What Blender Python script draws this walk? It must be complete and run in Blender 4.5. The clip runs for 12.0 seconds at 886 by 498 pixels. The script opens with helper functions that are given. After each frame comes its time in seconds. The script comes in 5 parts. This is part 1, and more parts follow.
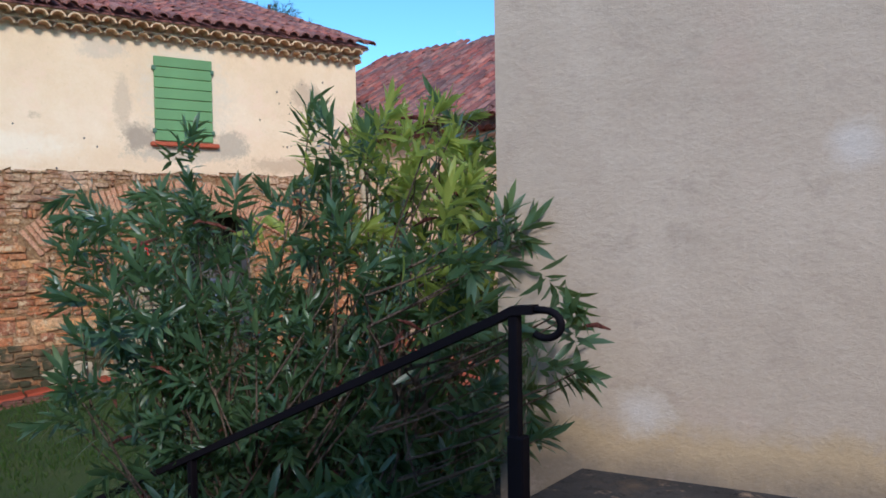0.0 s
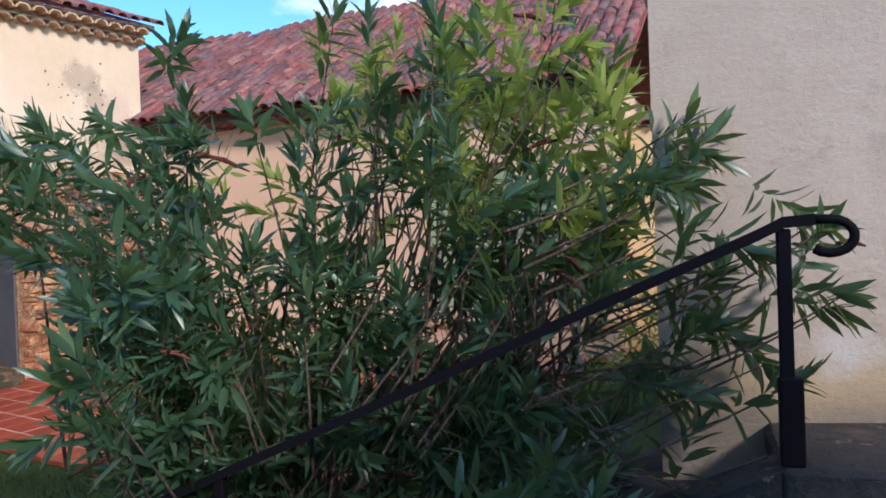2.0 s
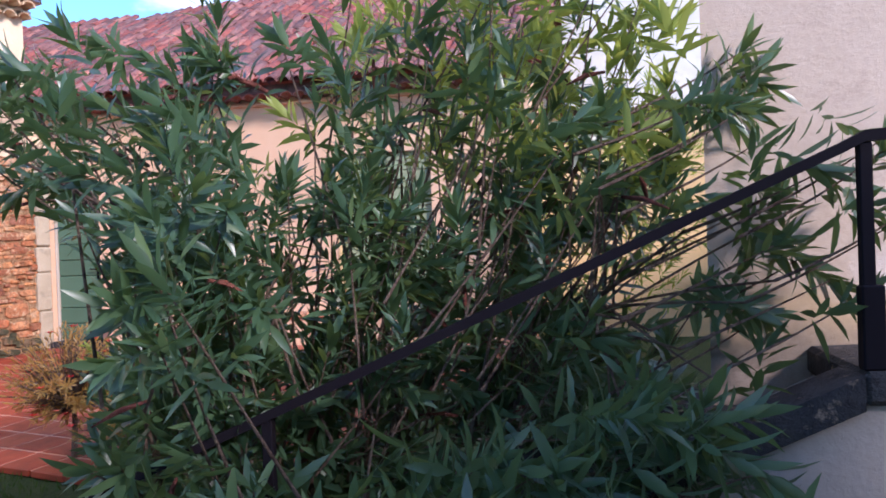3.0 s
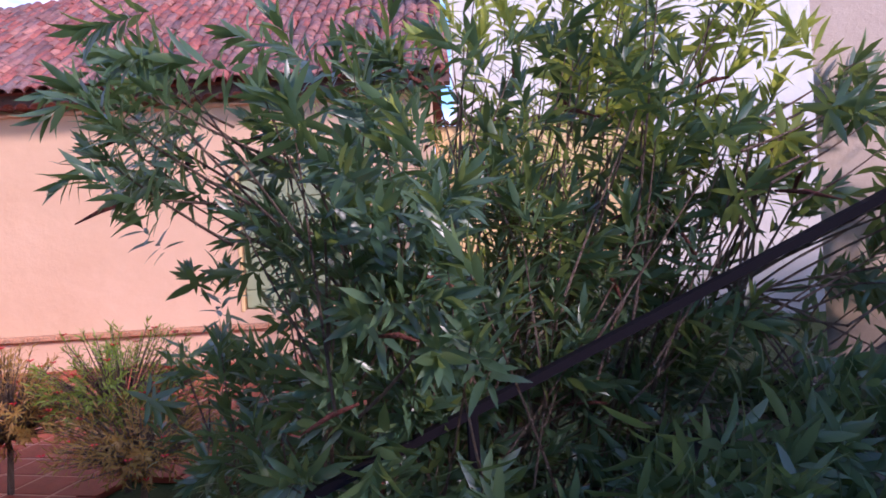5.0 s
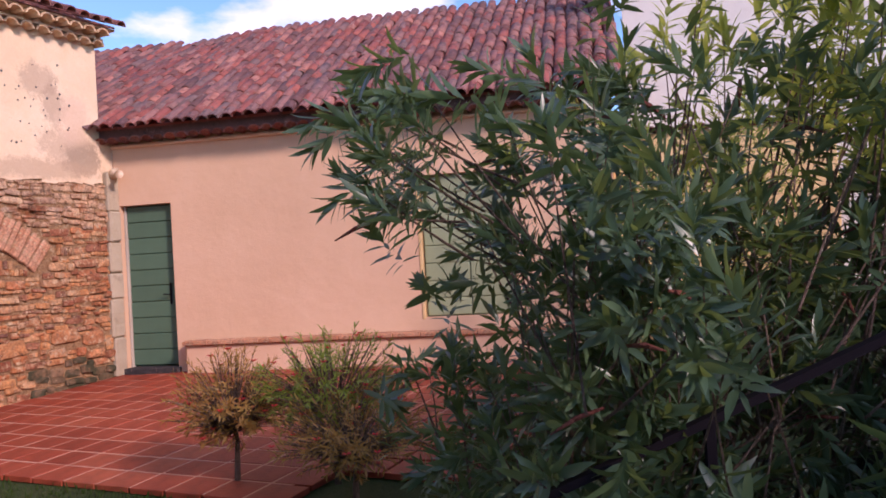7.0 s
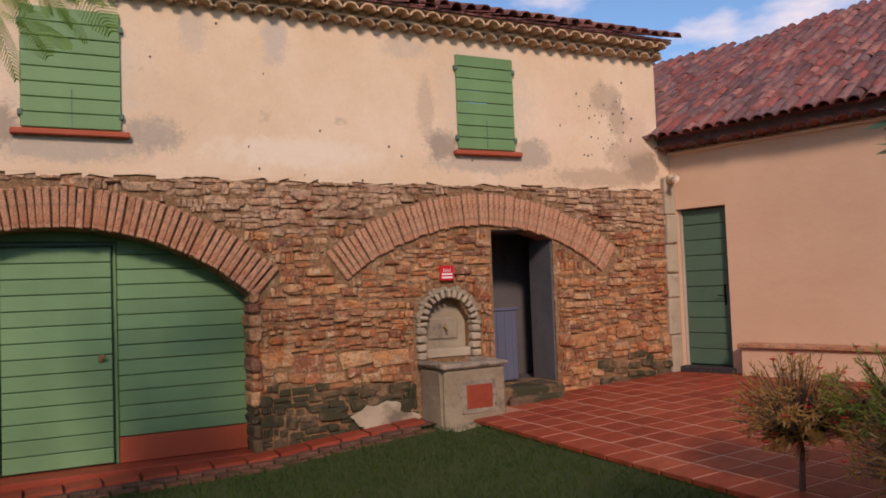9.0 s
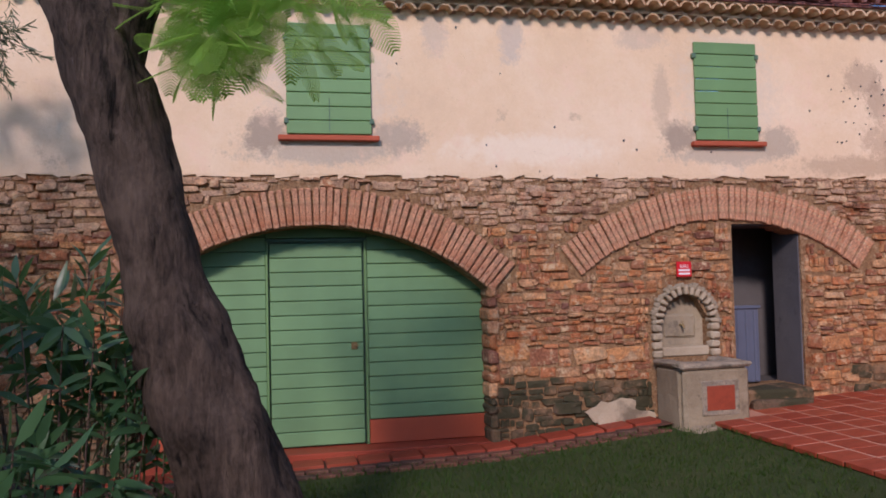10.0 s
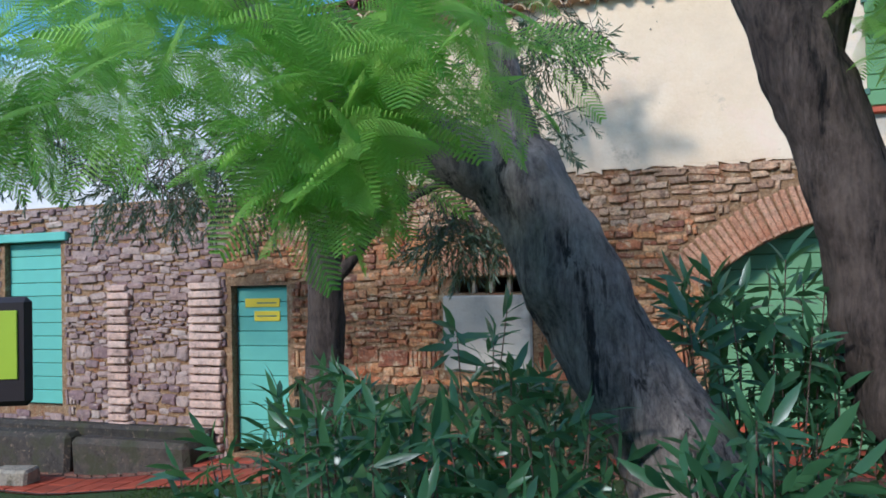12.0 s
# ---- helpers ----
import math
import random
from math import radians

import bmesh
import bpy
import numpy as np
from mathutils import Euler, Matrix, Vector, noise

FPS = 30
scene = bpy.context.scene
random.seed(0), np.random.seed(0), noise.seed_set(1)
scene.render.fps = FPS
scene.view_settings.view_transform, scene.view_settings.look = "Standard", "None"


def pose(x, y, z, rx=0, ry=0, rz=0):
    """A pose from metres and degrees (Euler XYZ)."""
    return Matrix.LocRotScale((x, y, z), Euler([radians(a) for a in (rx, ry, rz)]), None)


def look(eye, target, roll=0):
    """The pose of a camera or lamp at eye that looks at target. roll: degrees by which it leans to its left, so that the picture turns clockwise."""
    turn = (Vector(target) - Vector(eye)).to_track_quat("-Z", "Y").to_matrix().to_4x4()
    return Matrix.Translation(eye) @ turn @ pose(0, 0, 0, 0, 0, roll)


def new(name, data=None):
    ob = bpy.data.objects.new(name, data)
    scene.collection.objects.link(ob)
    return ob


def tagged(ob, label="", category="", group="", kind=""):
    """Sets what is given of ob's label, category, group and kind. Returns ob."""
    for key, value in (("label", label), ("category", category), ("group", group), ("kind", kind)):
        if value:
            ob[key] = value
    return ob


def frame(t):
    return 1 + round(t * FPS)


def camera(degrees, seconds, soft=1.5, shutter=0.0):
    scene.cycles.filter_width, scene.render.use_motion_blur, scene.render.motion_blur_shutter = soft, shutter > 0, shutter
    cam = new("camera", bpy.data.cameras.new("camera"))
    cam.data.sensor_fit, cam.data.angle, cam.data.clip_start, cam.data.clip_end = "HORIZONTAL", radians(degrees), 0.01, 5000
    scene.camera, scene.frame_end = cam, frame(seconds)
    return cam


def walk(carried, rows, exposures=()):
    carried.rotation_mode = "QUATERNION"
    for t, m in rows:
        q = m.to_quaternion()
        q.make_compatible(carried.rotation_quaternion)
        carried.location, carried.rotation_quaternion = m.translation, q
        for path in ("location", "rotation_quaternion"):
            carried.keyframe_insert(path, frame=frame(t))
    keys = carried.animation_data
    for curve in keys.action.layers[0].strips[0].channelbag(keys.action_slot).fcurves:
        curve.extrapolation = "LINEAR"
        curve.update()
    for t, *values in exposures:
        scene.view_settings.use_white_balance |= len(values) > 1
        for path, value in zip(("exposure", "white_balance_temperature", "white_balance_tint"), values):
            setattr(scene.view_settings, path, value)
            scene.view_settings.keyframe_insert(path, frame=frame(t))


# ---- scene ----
cam = camera(58.0, 12.0, soft=1.7)
PATH = [
    (0.0, pose(-0.421, -10.387, 1.968, 88.46, 0.86, -34.52)),
    (0.5, pose(-0.547, -10.009, 1.953, 88.67, 1.23, -38.88)),
    (1.0, pose(-0.691, -9.693, 1.929, 88.80, 1.71, -43.70)),
    (1.5, pose(-0.774, -9.428, 1.878, 88.76, 2.19, -48.71)),
    (2.0, pose(-0.873, -9.211, 1.746, 89.23, 2.08, -53.84)),
    (2.5, pose(-0.966, -8.986, 1.638, 89.20, 2.48, -58.41)),
    (3.0, pose(-1.075, -8.774, 1.562, 89.34, 2.11, -62.87)),
    (3.5, pose(-1.150, -8.543, 1.535, 89.04, 2.65, -66.26)),
    (5.3, pose(-1.485, -7.870, 1.575, 89.54, 3.32, -76.00)),
    (6.0, pose(-1.576, -7.809, 1.591, 89.52, 3.73, -75.01)),
    (6.5, pose(-1.626, -7.799, 1.593, 90.05, 3.51, -71.64)),
    (7.0, pose(-1.663, -7.793, 1.596, 90.73, 3.28, -64.33)),
    (7.5, pose(-1.715, -7.790, 1.586, 91.36, 3.27, -54.37)),
    (9.5, pose(-1.916, -7.813, 1.627, 92.61, 1.73, -18.79)),
    (10.0, pose(-2.080, -7.786, 1.674, 92.35, 1.42, -11.71)),
    (10.5, pose(-2.238, -7.787, 1.687, 92.26, 1.15, -4.48)),
    (11.0, pose(-2.499, -7.812, 1.686, 92.28, 1.13, 3.35)),
    (11.5, pose(-2.802, -7.822, 1.718, 92.13, 1.20, 11.64)),
    (12.0, pose(-3.077, -7.809, 1.774, 91.74, 1.49, 20.25)),
]
walk(cam, PATH, [(0.0, 0.58, 5700, 12), (1.0, 0.50, 5700, 10), (2.0, 0.82, 5700, 15), (3.5, 1.38, 5800, 36), (5.3, 1.19, 5950, 46), (7.0, 0.72, 6600, 46), (7.6, 0.4, 7200, 46), (9.5, 0.08, 7300, 31), (10.0, 0.27, 6250, 35), (10.5, 0.42, 5650, 30), (11.3, 0.58, 5300, 28), (12.0, 0.76, 5250, 11)])

# ---- world, sun ----
SUN_TO = Vector((-0.33, -0.80, 0.48)).normalized()
world = bpy.data.worlds.new("sky")
scene.world = world
world.use_nodes = True
wn, wl = world.node_tree.nodes, world.node_tree.links
sky = wn.new("ShaderNodeTexSky")
sky.sky_type = 'NISHITA'
sky.sun_disc = False
sky.sun_elevation = math.asin(SUN_TO.z)
sky.sun_rotation = math.atan2(SUN_TO.x, SUN_TO.y)
sky.altitude, sky.air_density, sky.dust_density, sky.ozone_density = 300, 1.0, 0.15, 3.0
coord = wn.new("ShaderNodeTexCoord")
cmap = wn.new("ShaderNodeMapping")
cmap.inputs["Scale"].default_value = (1.6, 1.6, 4.0)
cloud = wn.new("ShaderNodeTexNoise")
cloud.inputs["Scale"].default_value = 2.6
cloud.inputs["Detail"].default_value = 8
cloud.inputs["Roughness"].default_value = 0.55
cramp = wn.new("ShaderNodeValToRGB")
cramp.color_ramp.elements[0].position = 0.50
cramp.color_ramp.elements[1].position = 0.66
cmix = wn.new("ShaderNodeMix")
cmix.data_type = 'RGBA'
cmix.inputs["B"].default_value = (6.6, 6.9, 7.3, 1)
wl.new(coord.outputs["Generated"], cmap.inputs["Vector"])
wl.new(cmap.outputs["Vector"], cloud.inputs["Vector"])
wl.new(cloud.outputs["Fac"], cramp.inputs["Fac"])
wl.new(cramp.outputs["Color"], cmix.inputs["Factor"])
blue = wn.new("ShaderNodeMix")
blue.data_type, blue.blend_type = 'RGBA', 'MULTIPLY'
blue.inputs["Factor"].default_value = 1.0
blue.inputs["B"].default_value = (0.76, 1.13, 1.22, 1)
wl.new(sky.outputs["Color"], blue.inputs["A"])
wl.new(blue.outputs["Result"], cmix.inputs["A"])
wl.new(cmix.outputs["Result"], wn["Background"].inputs["Color"])
wn["Background"].inputs["Strength"].default_value = 0.115
sun_data = bpy.data.lights.new("sun", 'SUN')
sun_data.energy, sun_data.angle, sun_data.color = 2.3, radians(7), (1.0, 0.91, 0.78)
sun = new("sun", sun_data)
sun.matrix_world = look((-4, -20, 16), Vector((-4, -20, 16)) - SUN_TO)


# ---- materials ----
class Mat:
    """A small builder of node materials."""

    def __init__(self, name, rough=0.8, metal=0.0, spec=0.3):
        self.m = bpy.data.materials.new(name)
        self.m.use_nodes = True
        self.n, self.l = self.m.node_tree.nodes, self.m.node_tree.links
        self.b = self.n["Principled BSDF"]
        self.b.inputs["Roughness"].default_value = rough
        self.b.inputs["Metallic"].default_value = metal
        self.b.inputs["Specular IOR Level"].default_value = spec
        self.co = self.n.new("ShaderNodeTexCoord").outputs["Object"]

    def noise(self, scale, detail=5, rough=0.6, stretch=None):
        t = self.n.new("ShaderNodeTexNoise")
        t.inputs["Scale"].default_value = scale
        t.inputs["Detail"].default_value = detail
        t.inputs["Roughness"].default_value = rough
        src = self.co
        if stretch:
            mp = self.n.new("ShaderNodeMapping")
            mp.inputs["Scale"].default_value = stretch
            self.l.new(src, mp.inputs["Vector"])
            src = mp.outputs["Vector"]
        self.l.new(src, t.inputs["Vector"])
        return t.outputs["Fac"]

    def ramp(self, fac, stops):
        r = self.n.new("ShaderNodeValToRGB")
        els = r.color_ramp.elements
        while len(els) < len(stops):
            els.new(0.5)
        for e, (p, c) in zip(els, stops):
            e.position, e.color = p, (*c, 1)
        self.l.new(fac, r.inputs["Fac"])
        return r.outputs["Color"]

    def mix(self, fac, a, b, mode='MIX'):
        x = self.n.new("ShaderNodeMix")
        x.data_type, x.blend_type = 'RGBA', mode
        for sock, val in ((x.inputs["Factor"], fac), (x.inputs["A"], a), (x.inputs["B"], b)):
            if isinstance(val, (int, float)):
                sock.default_value = val
            elif isinstance(val, tuple):
                sock.default_value = (*val, 1)
            else:
                self.l.new(val, sock)
        return x.outputs["Result"]

    def step(self, fac, lo, hi):
        r = self.n.new("ShaderNodeMapRange")
        r.inputs["From Min"].default_value, r.inputs["From Max"].default_value = lo, hi
        self.l.new(fac, r.inputs["Value"])
        return r.outputs["Result"]

    def rnd(self):
        """One random number for each object and loose piece."""
        o = self.n.new("ShaderNodeObjectInfo").outputs["Random"]
        g = self.n.new("ShaderNodeNewGeometry").outputs["Random Per Island"]
        a = self.n.new("ShaderNodeMath")
        a.operation = 'ADD'
        f = self.n.new("ShaderNodeMath")
        f.operation = 'FRACT'
        self.l.new(o, a.inputs[0]), self.l.new(g, a.inputs[1])
        self.l.new(a.outputs[0], f.inputs[0])
        return f.outputs[0]

    def color(self, out):
        self.l.new(out, self.b.inputs["Base Color"])
        return self

    def bump(self, fac, strength=0.3, dist=0.01):
        b = self.n.new("ShaderNodeBump")
        b.inputs["Strength"].default_value, b.inputs["Distance"].default_value = strength, dist
        self.l.new(fac, b.inputs["Height"])
        prev = self.b.inputs["Normal"].links
        if prev:
            self.l.new(prev[0].from_socket, b.inputs["Normal"])
        self.l.new(b.outputs["Normal"], self.b.inputs["Normal"])
        return self

    def leafy(self, amount, tint):
        t = self.n.new("ShaderNodeBsdfTranslucent")
        t.inputs["Color"].default_value = (*tint, 1)
        s = self.n.new("ShaderNodeMixShader")
        s.inputs["Fac"].default_value = amount
        self.l.new(self.b.outputs[0], s.inputs[1]), self.l.new(t.outputs[0], s.inputs[2])
        self.l.new(s.outputs[0], self.n["Material Output"].inputs["Surface"])
        return self


def plaster(name, base, light, dark, grime, amount, rough=0.9, relief=0.5):
    k = Mat(name, rough)
    big = k.noise(0.7, 6, 0.65)
    col = k.ramp(big, [(0.3, dark), (0.5, base), (0.72, light)])
    spots = k.step(k.noise(3.2, 8, 0.72), 0.60, 0.68)
    col = k.mix(k.step(k.noise(1.1, 5, 0.7), 0.60, 0.70), col, grime) if amount > 0.3 else col
    col = k.mix(spots, col, k.mix(amount, base, grime))
    fine = k.noise(60, 4, 0.7)
    col = k.mix(0.25, col, k.ramp(fine, [(0.2, dark), (0.8, light)]))
    return k.color(col).bump(fine, relief, 0.006).bump(k.noise(7, 5), relief, 0.03).m


def stained_plaster():
    """Cream plaster with grey repairs round the windows and dark weathering near the corner."""
    k = Mat("cream_plaster", 0.9)
    base, light, dark = (0.72, 0.52, 0.33), (0.80, 0.63, 0.45), (0.62, 0.44, 0.28)
    col = k.ramp(k.noise(0.8, 7, 0.68), [(0.3, dark), (0.48, base), (0.7, light)])
    rough = k.noise(7.5, 10, 0.80)
    for cx, cz, rx, rz, tone, much in ((-1.56, 3.65, 0.62, 0.75, (0.62, 0.52, 0.40), 0.7), (2.74, 3.65, 0.56, 0.75, (0.62, 0.52, 0.40), 0.7),
                                       (-1.62, 2.98, 0.80, 0.15, (0.42, 0.36, 0.28), 1), (-2.16, 3.14, 0.22, 0.20, (0.27, 0.22, 0.17), 1), (-0.90, 3.12, 0.30, 0.16, (0.36, 0.30, 0.23), 1),
                                       (2.70, 2.98, 0.66, 0.14, (0.44, 0.37, 0.28), 1), (2.14, 3.16, 0.20, 0.17, (0.26, 0.21, 0.16), 1), (3.30, 3.10, 0.26, 0.17, (0.38, 0.31, 0.23), 1),
                                       (4.40, 3.84, 0.24, 0.18, (0.36, 0.25, 0.17), 0.75), (4.60, 3.58, 0.16, 0.24, (0.30, 0.20, 0.135), 0.7), (4.78, 3.12, 0.40, 0.24, (0.40, 0.27, 0.18), 0.7), (4.95, 3.0, 0.26, 0.20, (0.20, 0.14, 0.095), 0.8), (4.4, 2.85, 0.9, 0.12, (0.36, 0.24, 0.15), 0.7), (4.85, 3.45, 0.22, 0.3, (0.60, 0.40, 0.28), 0.7),
                                       (0.30, 4.15, 0.13, 0.26, (0.50, 0.43, 0.36), 0.9), (1.7, 4.2, 0.3, 0.12, (0.52, 0.42, 0.32), 0.8), (1.95, 3.55, 0.10, 0.34, (0.48, 0.36, 0.25), 0.8), (-0.5, 4.15, 0.14, 0.2, (0.52, 0.43, 0.34), 0.8), (0.5, 3.0, 0.9, 0.16, (0.80, 0.68, 0.52), 0.8)):
        mp = k.n.new("ShaderNodeMapping")
        mp.inputs["Location"].default_value = (-cx / rx, 0, -cz / rz)
        mp.inputs["Scale"].default_value = (1 / rx, 0, 1 / rz)
        k.l.new(k.co, mp.inputs["Vector"])
        ln = k.n.new("ShaderNodeVectorMath")
        ln.operation = 'LENGTH'
        k.l.new(mp.outputs["Vector"], ln.inputs[0])
        ad = k.n.new("ShaderNodeMath")
        ad.operation, ad.inputs[2].default_value = 'MULTIPLY_ADD', 0.0
        ad.inputs[1].default_value = 2.6
        k.l.new(rough, ad.inputs[0]), k.l.new(ln.outputs["Value"], ad.inputs[2])
        r = k.n.new("ShaderNodeMapRange")
        r.inputs["From Min"].default_value, r.inputs["From Max"].default_value = 2.48, 1.98
        r.inputs["To Max"].default_value = much
        k.l.new(ad.outputs[0], r.inputs["Value"])
        col = k.mix(r.outputs["Result"], col, tone)
    fine = k.noise(60, 4, 0.7)
    col = k.mix(0.25, col, k.ramp(fine, [(0.2, dark), (0.8, light)]))
    col = k.mix(k.step(k.noise(2.6, 9, 0.75), 0.61, 0.72), col, (0.48, 0.36, 0.25))
    col = k.mix(k.step(k.noise(1.5, 9, 0.74), 0.54, 0.66), col, k.mix(0.6, col, (0.76, 0.53, 0.38)))
    col = k.mix(k.step(k.noise(17, 9, 0.8), 0.64, 0.70), col, (0.40, 0.29, 0.20))
    return k.color(col).bump(fine, 0.4, 0.006).bump(k.noise(7, 5), 0.5, 0.03).m


M_CREAM = stained_plaster()
M_PALE = plaster("pale_grey_plaster", (0.60, 0.56, 0.52), (0.70, 0.66, 0.62), (0.48, 0.45, 0.42), (0.30, 0.28, 0.26), 0.4)
M_PINK = plaster("pink_plaster", (0.66, 0.42, 0.265), (0.72, 0.48, 0.32), (0.60, 0.37, 0.225), (0.56, 0.35, 0.24), 0.1, relief=0.2)
M_STUCCO = plaster("grey_beige_stucco", (0.45, 0.365, 0.30), (0.52, 0.43, 0.36), (0.37, 0.29, 0.235), (0.44, 0.32, 0.23), 0.25, relief=0.35)


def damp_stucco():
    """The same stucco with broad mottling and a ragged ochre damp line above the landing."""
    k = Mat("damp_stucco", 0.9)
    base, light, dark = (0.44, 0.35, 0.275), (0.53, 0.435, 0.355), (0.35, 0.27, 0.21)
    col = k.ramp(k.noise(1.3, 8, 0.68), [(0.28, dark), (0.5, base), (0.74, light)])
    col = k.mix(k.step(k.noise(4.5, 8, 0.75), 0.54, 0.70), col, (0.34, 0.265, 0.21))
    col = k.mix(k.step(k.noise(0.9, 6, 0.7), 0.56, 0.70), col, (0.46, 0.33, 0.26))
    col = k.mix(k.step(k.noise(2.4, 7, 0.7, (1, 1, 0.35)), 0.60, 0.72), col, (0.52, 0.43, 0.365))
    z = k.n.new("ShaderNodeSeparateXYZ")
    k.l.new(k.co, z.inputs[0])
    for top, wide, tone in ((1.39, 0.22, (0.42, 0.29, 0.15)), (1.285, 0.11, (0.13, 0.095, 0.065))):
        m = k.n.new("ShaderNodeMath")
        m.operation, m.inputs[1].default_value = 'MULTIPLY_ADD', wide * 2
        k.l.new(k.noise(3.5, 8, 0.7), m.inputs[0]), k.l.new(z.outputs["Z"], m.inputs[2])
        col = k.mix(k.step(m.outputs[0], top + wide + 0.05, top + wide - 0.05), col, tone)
    # two pale filled holes
    for cs, cz, rad in ((0.99, 2.16, 0.085), (0.46, 1.43, 0.10)):
        mp = k.n.new("ShaderNodeMapping")
        mp.inputs["Location"].default_value = (-cs / rad, 0, -cz / rad)
        mp.inputs["Scale"].default_value = (1 / rad, 0, 1 / rad)
        ln = k.n.new("ShaderNodeVectorMath")
        ln.operation = 'LENGTH'
        k.l.new(k.co, mp.inputs["Vector"]), k.l.new(mp.outputs["Vector"], ln.inputs[0])
        ad = k.n.new("ShaderNodeMath")
        ad.operation, ad.inputs[1].default_value = 'MULTIPLY_ADD', 1.6
        k.l.new(k.noise(9, 6, 0.7), ad.inputs[0]), k.l.new(ln.outputs["Value"], ad.inputs[2])
        col = k.mix(k.step(ad.outputs[0], 1.75, 1.05), col, (0.56, 0.50, 0.46))
    fine = k.noise(60, 4, 0.7)
    trowel = k.noise(8, 8, 0.72, (1, 1, 1.5))
    col = k.mix(k.step(k.noise(5, 9, 0.78, (1, 1, 1.5)), 0.55, 0.68), col, (0.345, 0.265, 0.21))
    col = k.mix(0.3, col, k.ramp(fine, [(0.2, dark), (0.8, light)]))
    return k.color(col).bump(fine, 0.4, 0.006).bump(trowel, 0.24, 0.028).bump(k.noise(24, 8, 0.75, (1, 1, 1.6)), 0.3, 0.008).m


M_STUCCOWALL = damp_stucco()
M_BASIN = plaster("stained_basin_render", (0.23, 0.18, 0.115), (0.38, 0.305, 0.20), (0.075, 0.06, 0.045), (0.055, 0.045, 0.04), 0.85, relief=1.0)
M_PALELIME = plaster("pale_lime_render", (0.42, 0.335, 0.225), (0.54, 0.45, 0.32), (0.25, 0.195, 0.13), (0.12, 0.095, 0.065), 0.7, relief=0.8)
# Dark grey that paints the shade on the doorway's inner sides.
M_REVEAL = plaster("shade_grey_reveal", (0.105, 0.10, 0.105), (0.15, 0.14, 0.14), (0.07, 0.065, 0.07), (0.03, 0.03, 0.03), 0.4)
M_REPAIR = plaster("grey_cement_repair", (0.44, 0.37, 0.29), (0.52, 0.45, 0.36), (0.34, 0.29, 0.23), (0.22, 0.20, 0.17), 0.5)
M_WHITE = plaster("white_lime_plaster", (0.66, 0.62, 0.56), (0.75, 0.72, 0.66), (0.58, 0.54, 0.48), (0.4, 0.35, 0.28), 0.3)
M_AGED = plaster("weathered_lime_render", (0.31, 0.25, 0.165), (0.46, 0.38, 0.26), (0.15, 0.125, 0.095), (0.10, 0.08, 0.06), 0.85, relief=0.9)
M_OCHRE = plaster("ochre_plaster", (0.70, 0.47, 0.22), (0.78, 0.56, 0.30), (0.6, 0.4, 0.18), (0.4, 0.3, 0.18), 0.3)


def weathered(k, col, dark=(0.055, 0.032, 0.02), lime=(0.58, 0.42, 0.25)):
    """Soot, rust and lime stains that run across stones and joints alike."""
    speck = k.noise(34, 9, 0.82)
    col = k.mix(0.9, col, k.ramp(speck, [(0.30, (0.42, 0.37, 0.33)), (0.5, (1.03, 1.0, 0.97)), (0.68, (1.65, 1.5, 1.32))]), 'MULTIPLY')
    col = k.mix(k.step(k.noise(2.3, 9, 0.78), 0.53, 0.64), col, k.mix(0.8, col, (0.70, 0.30, 0.12), 'MULTIPLY'))
    col = k.mix(k.step(k.noise(5.2, 10, 0.80), 0.57, 0.64), col, dark)
    return k.mix(k.step(k.noise(7.4, 10, 0.80), 0.555, 0.61), col, lime)


def mortar_mat():
    k = Mat("sandy_mortar", 0.95)
    n1 = k.noise(16, 9, 0.78)
    col = weathered(k, k.ramp(n1, [(0.3, (0.19, 0.105, 0.055)), (0.5, (0.36, 0.215, 0.11)), (0.72, (0.52, 0.345, 0.20))]))
    return k.color(col).bump(n1, 1.0, 0.05).bump(k.noise(50, 6, 0.8), 0.9, 0.012).m


M_MORTAR = mortar_mat()


def stone_mat(name, stops, moss=0.0, rough=0.9, smear=False):
    k = Mat(name, rough)
    col = k.ramp(k.rnd(), stops)
    n1 = k.noise(9, 7, 0.7)
    col = k.mix(0.85, col, k.ramp(n1, [(0.25, (0.40, 0.36, 0.34)), (0.5, (0.95, 0.92, 0.88)), (0.78, (1.45, 1.32, 1.15))]), 'MULTIPLY')
    col = k.mix(k.step(k.noise(24, 8, 0.8), 0.55, 0.66), col, tuple(0.28 * a for a in stops[0][1]))
    col = k.mix(k.step(k.noise(14, 7, 0.75), 0.58, 0.7), col, tuple(0.45 * a + 0.55 * b for a, b in zip(stops[-1][1], (0.62, 0.42, 0.27))))
    col = k.mix(k.step(k.noise(3.3, 6, 0.7), 0.58, 0.72), col, (0.12, 0.085, 0.06))
    if smear:
        col = k.mix(k.step(k.noise(1.1, 6, 0.68), 0.54, 0.68), col, k.mix(0.75, col, (0.26, 0.085, 0.04), 'MULTIPLY'))
        col = k.mix(k.step(k.noise(6.5, 9, 0.78), 0.53, 0.60), col, k.ramp(n1, [(0.3, (0.30, 0.19, 0.11)), (0.7, (0.56, 0.39, 0.24))]))
        col = k.mix(k.step(k.noise(11, 8, 0.78), 0.60, 0.66), col, (0.10, 0.065, 0.045))
    if smear:
        col = weathered(k, col, dark=tuple(0.30 * a for a in stops[0][1]))
    if moss:
        col = k.mix(k.step(k.noise(2.1, 6, 0.7), 0.62 - moss, 0.72 - moss), col, (0.055, 0.05, 0.025))
    return k.color(col).bump(k.noise(26, 6, 0.75), 0.9, 0.015).bump(n1, 0.8, 0.03).m


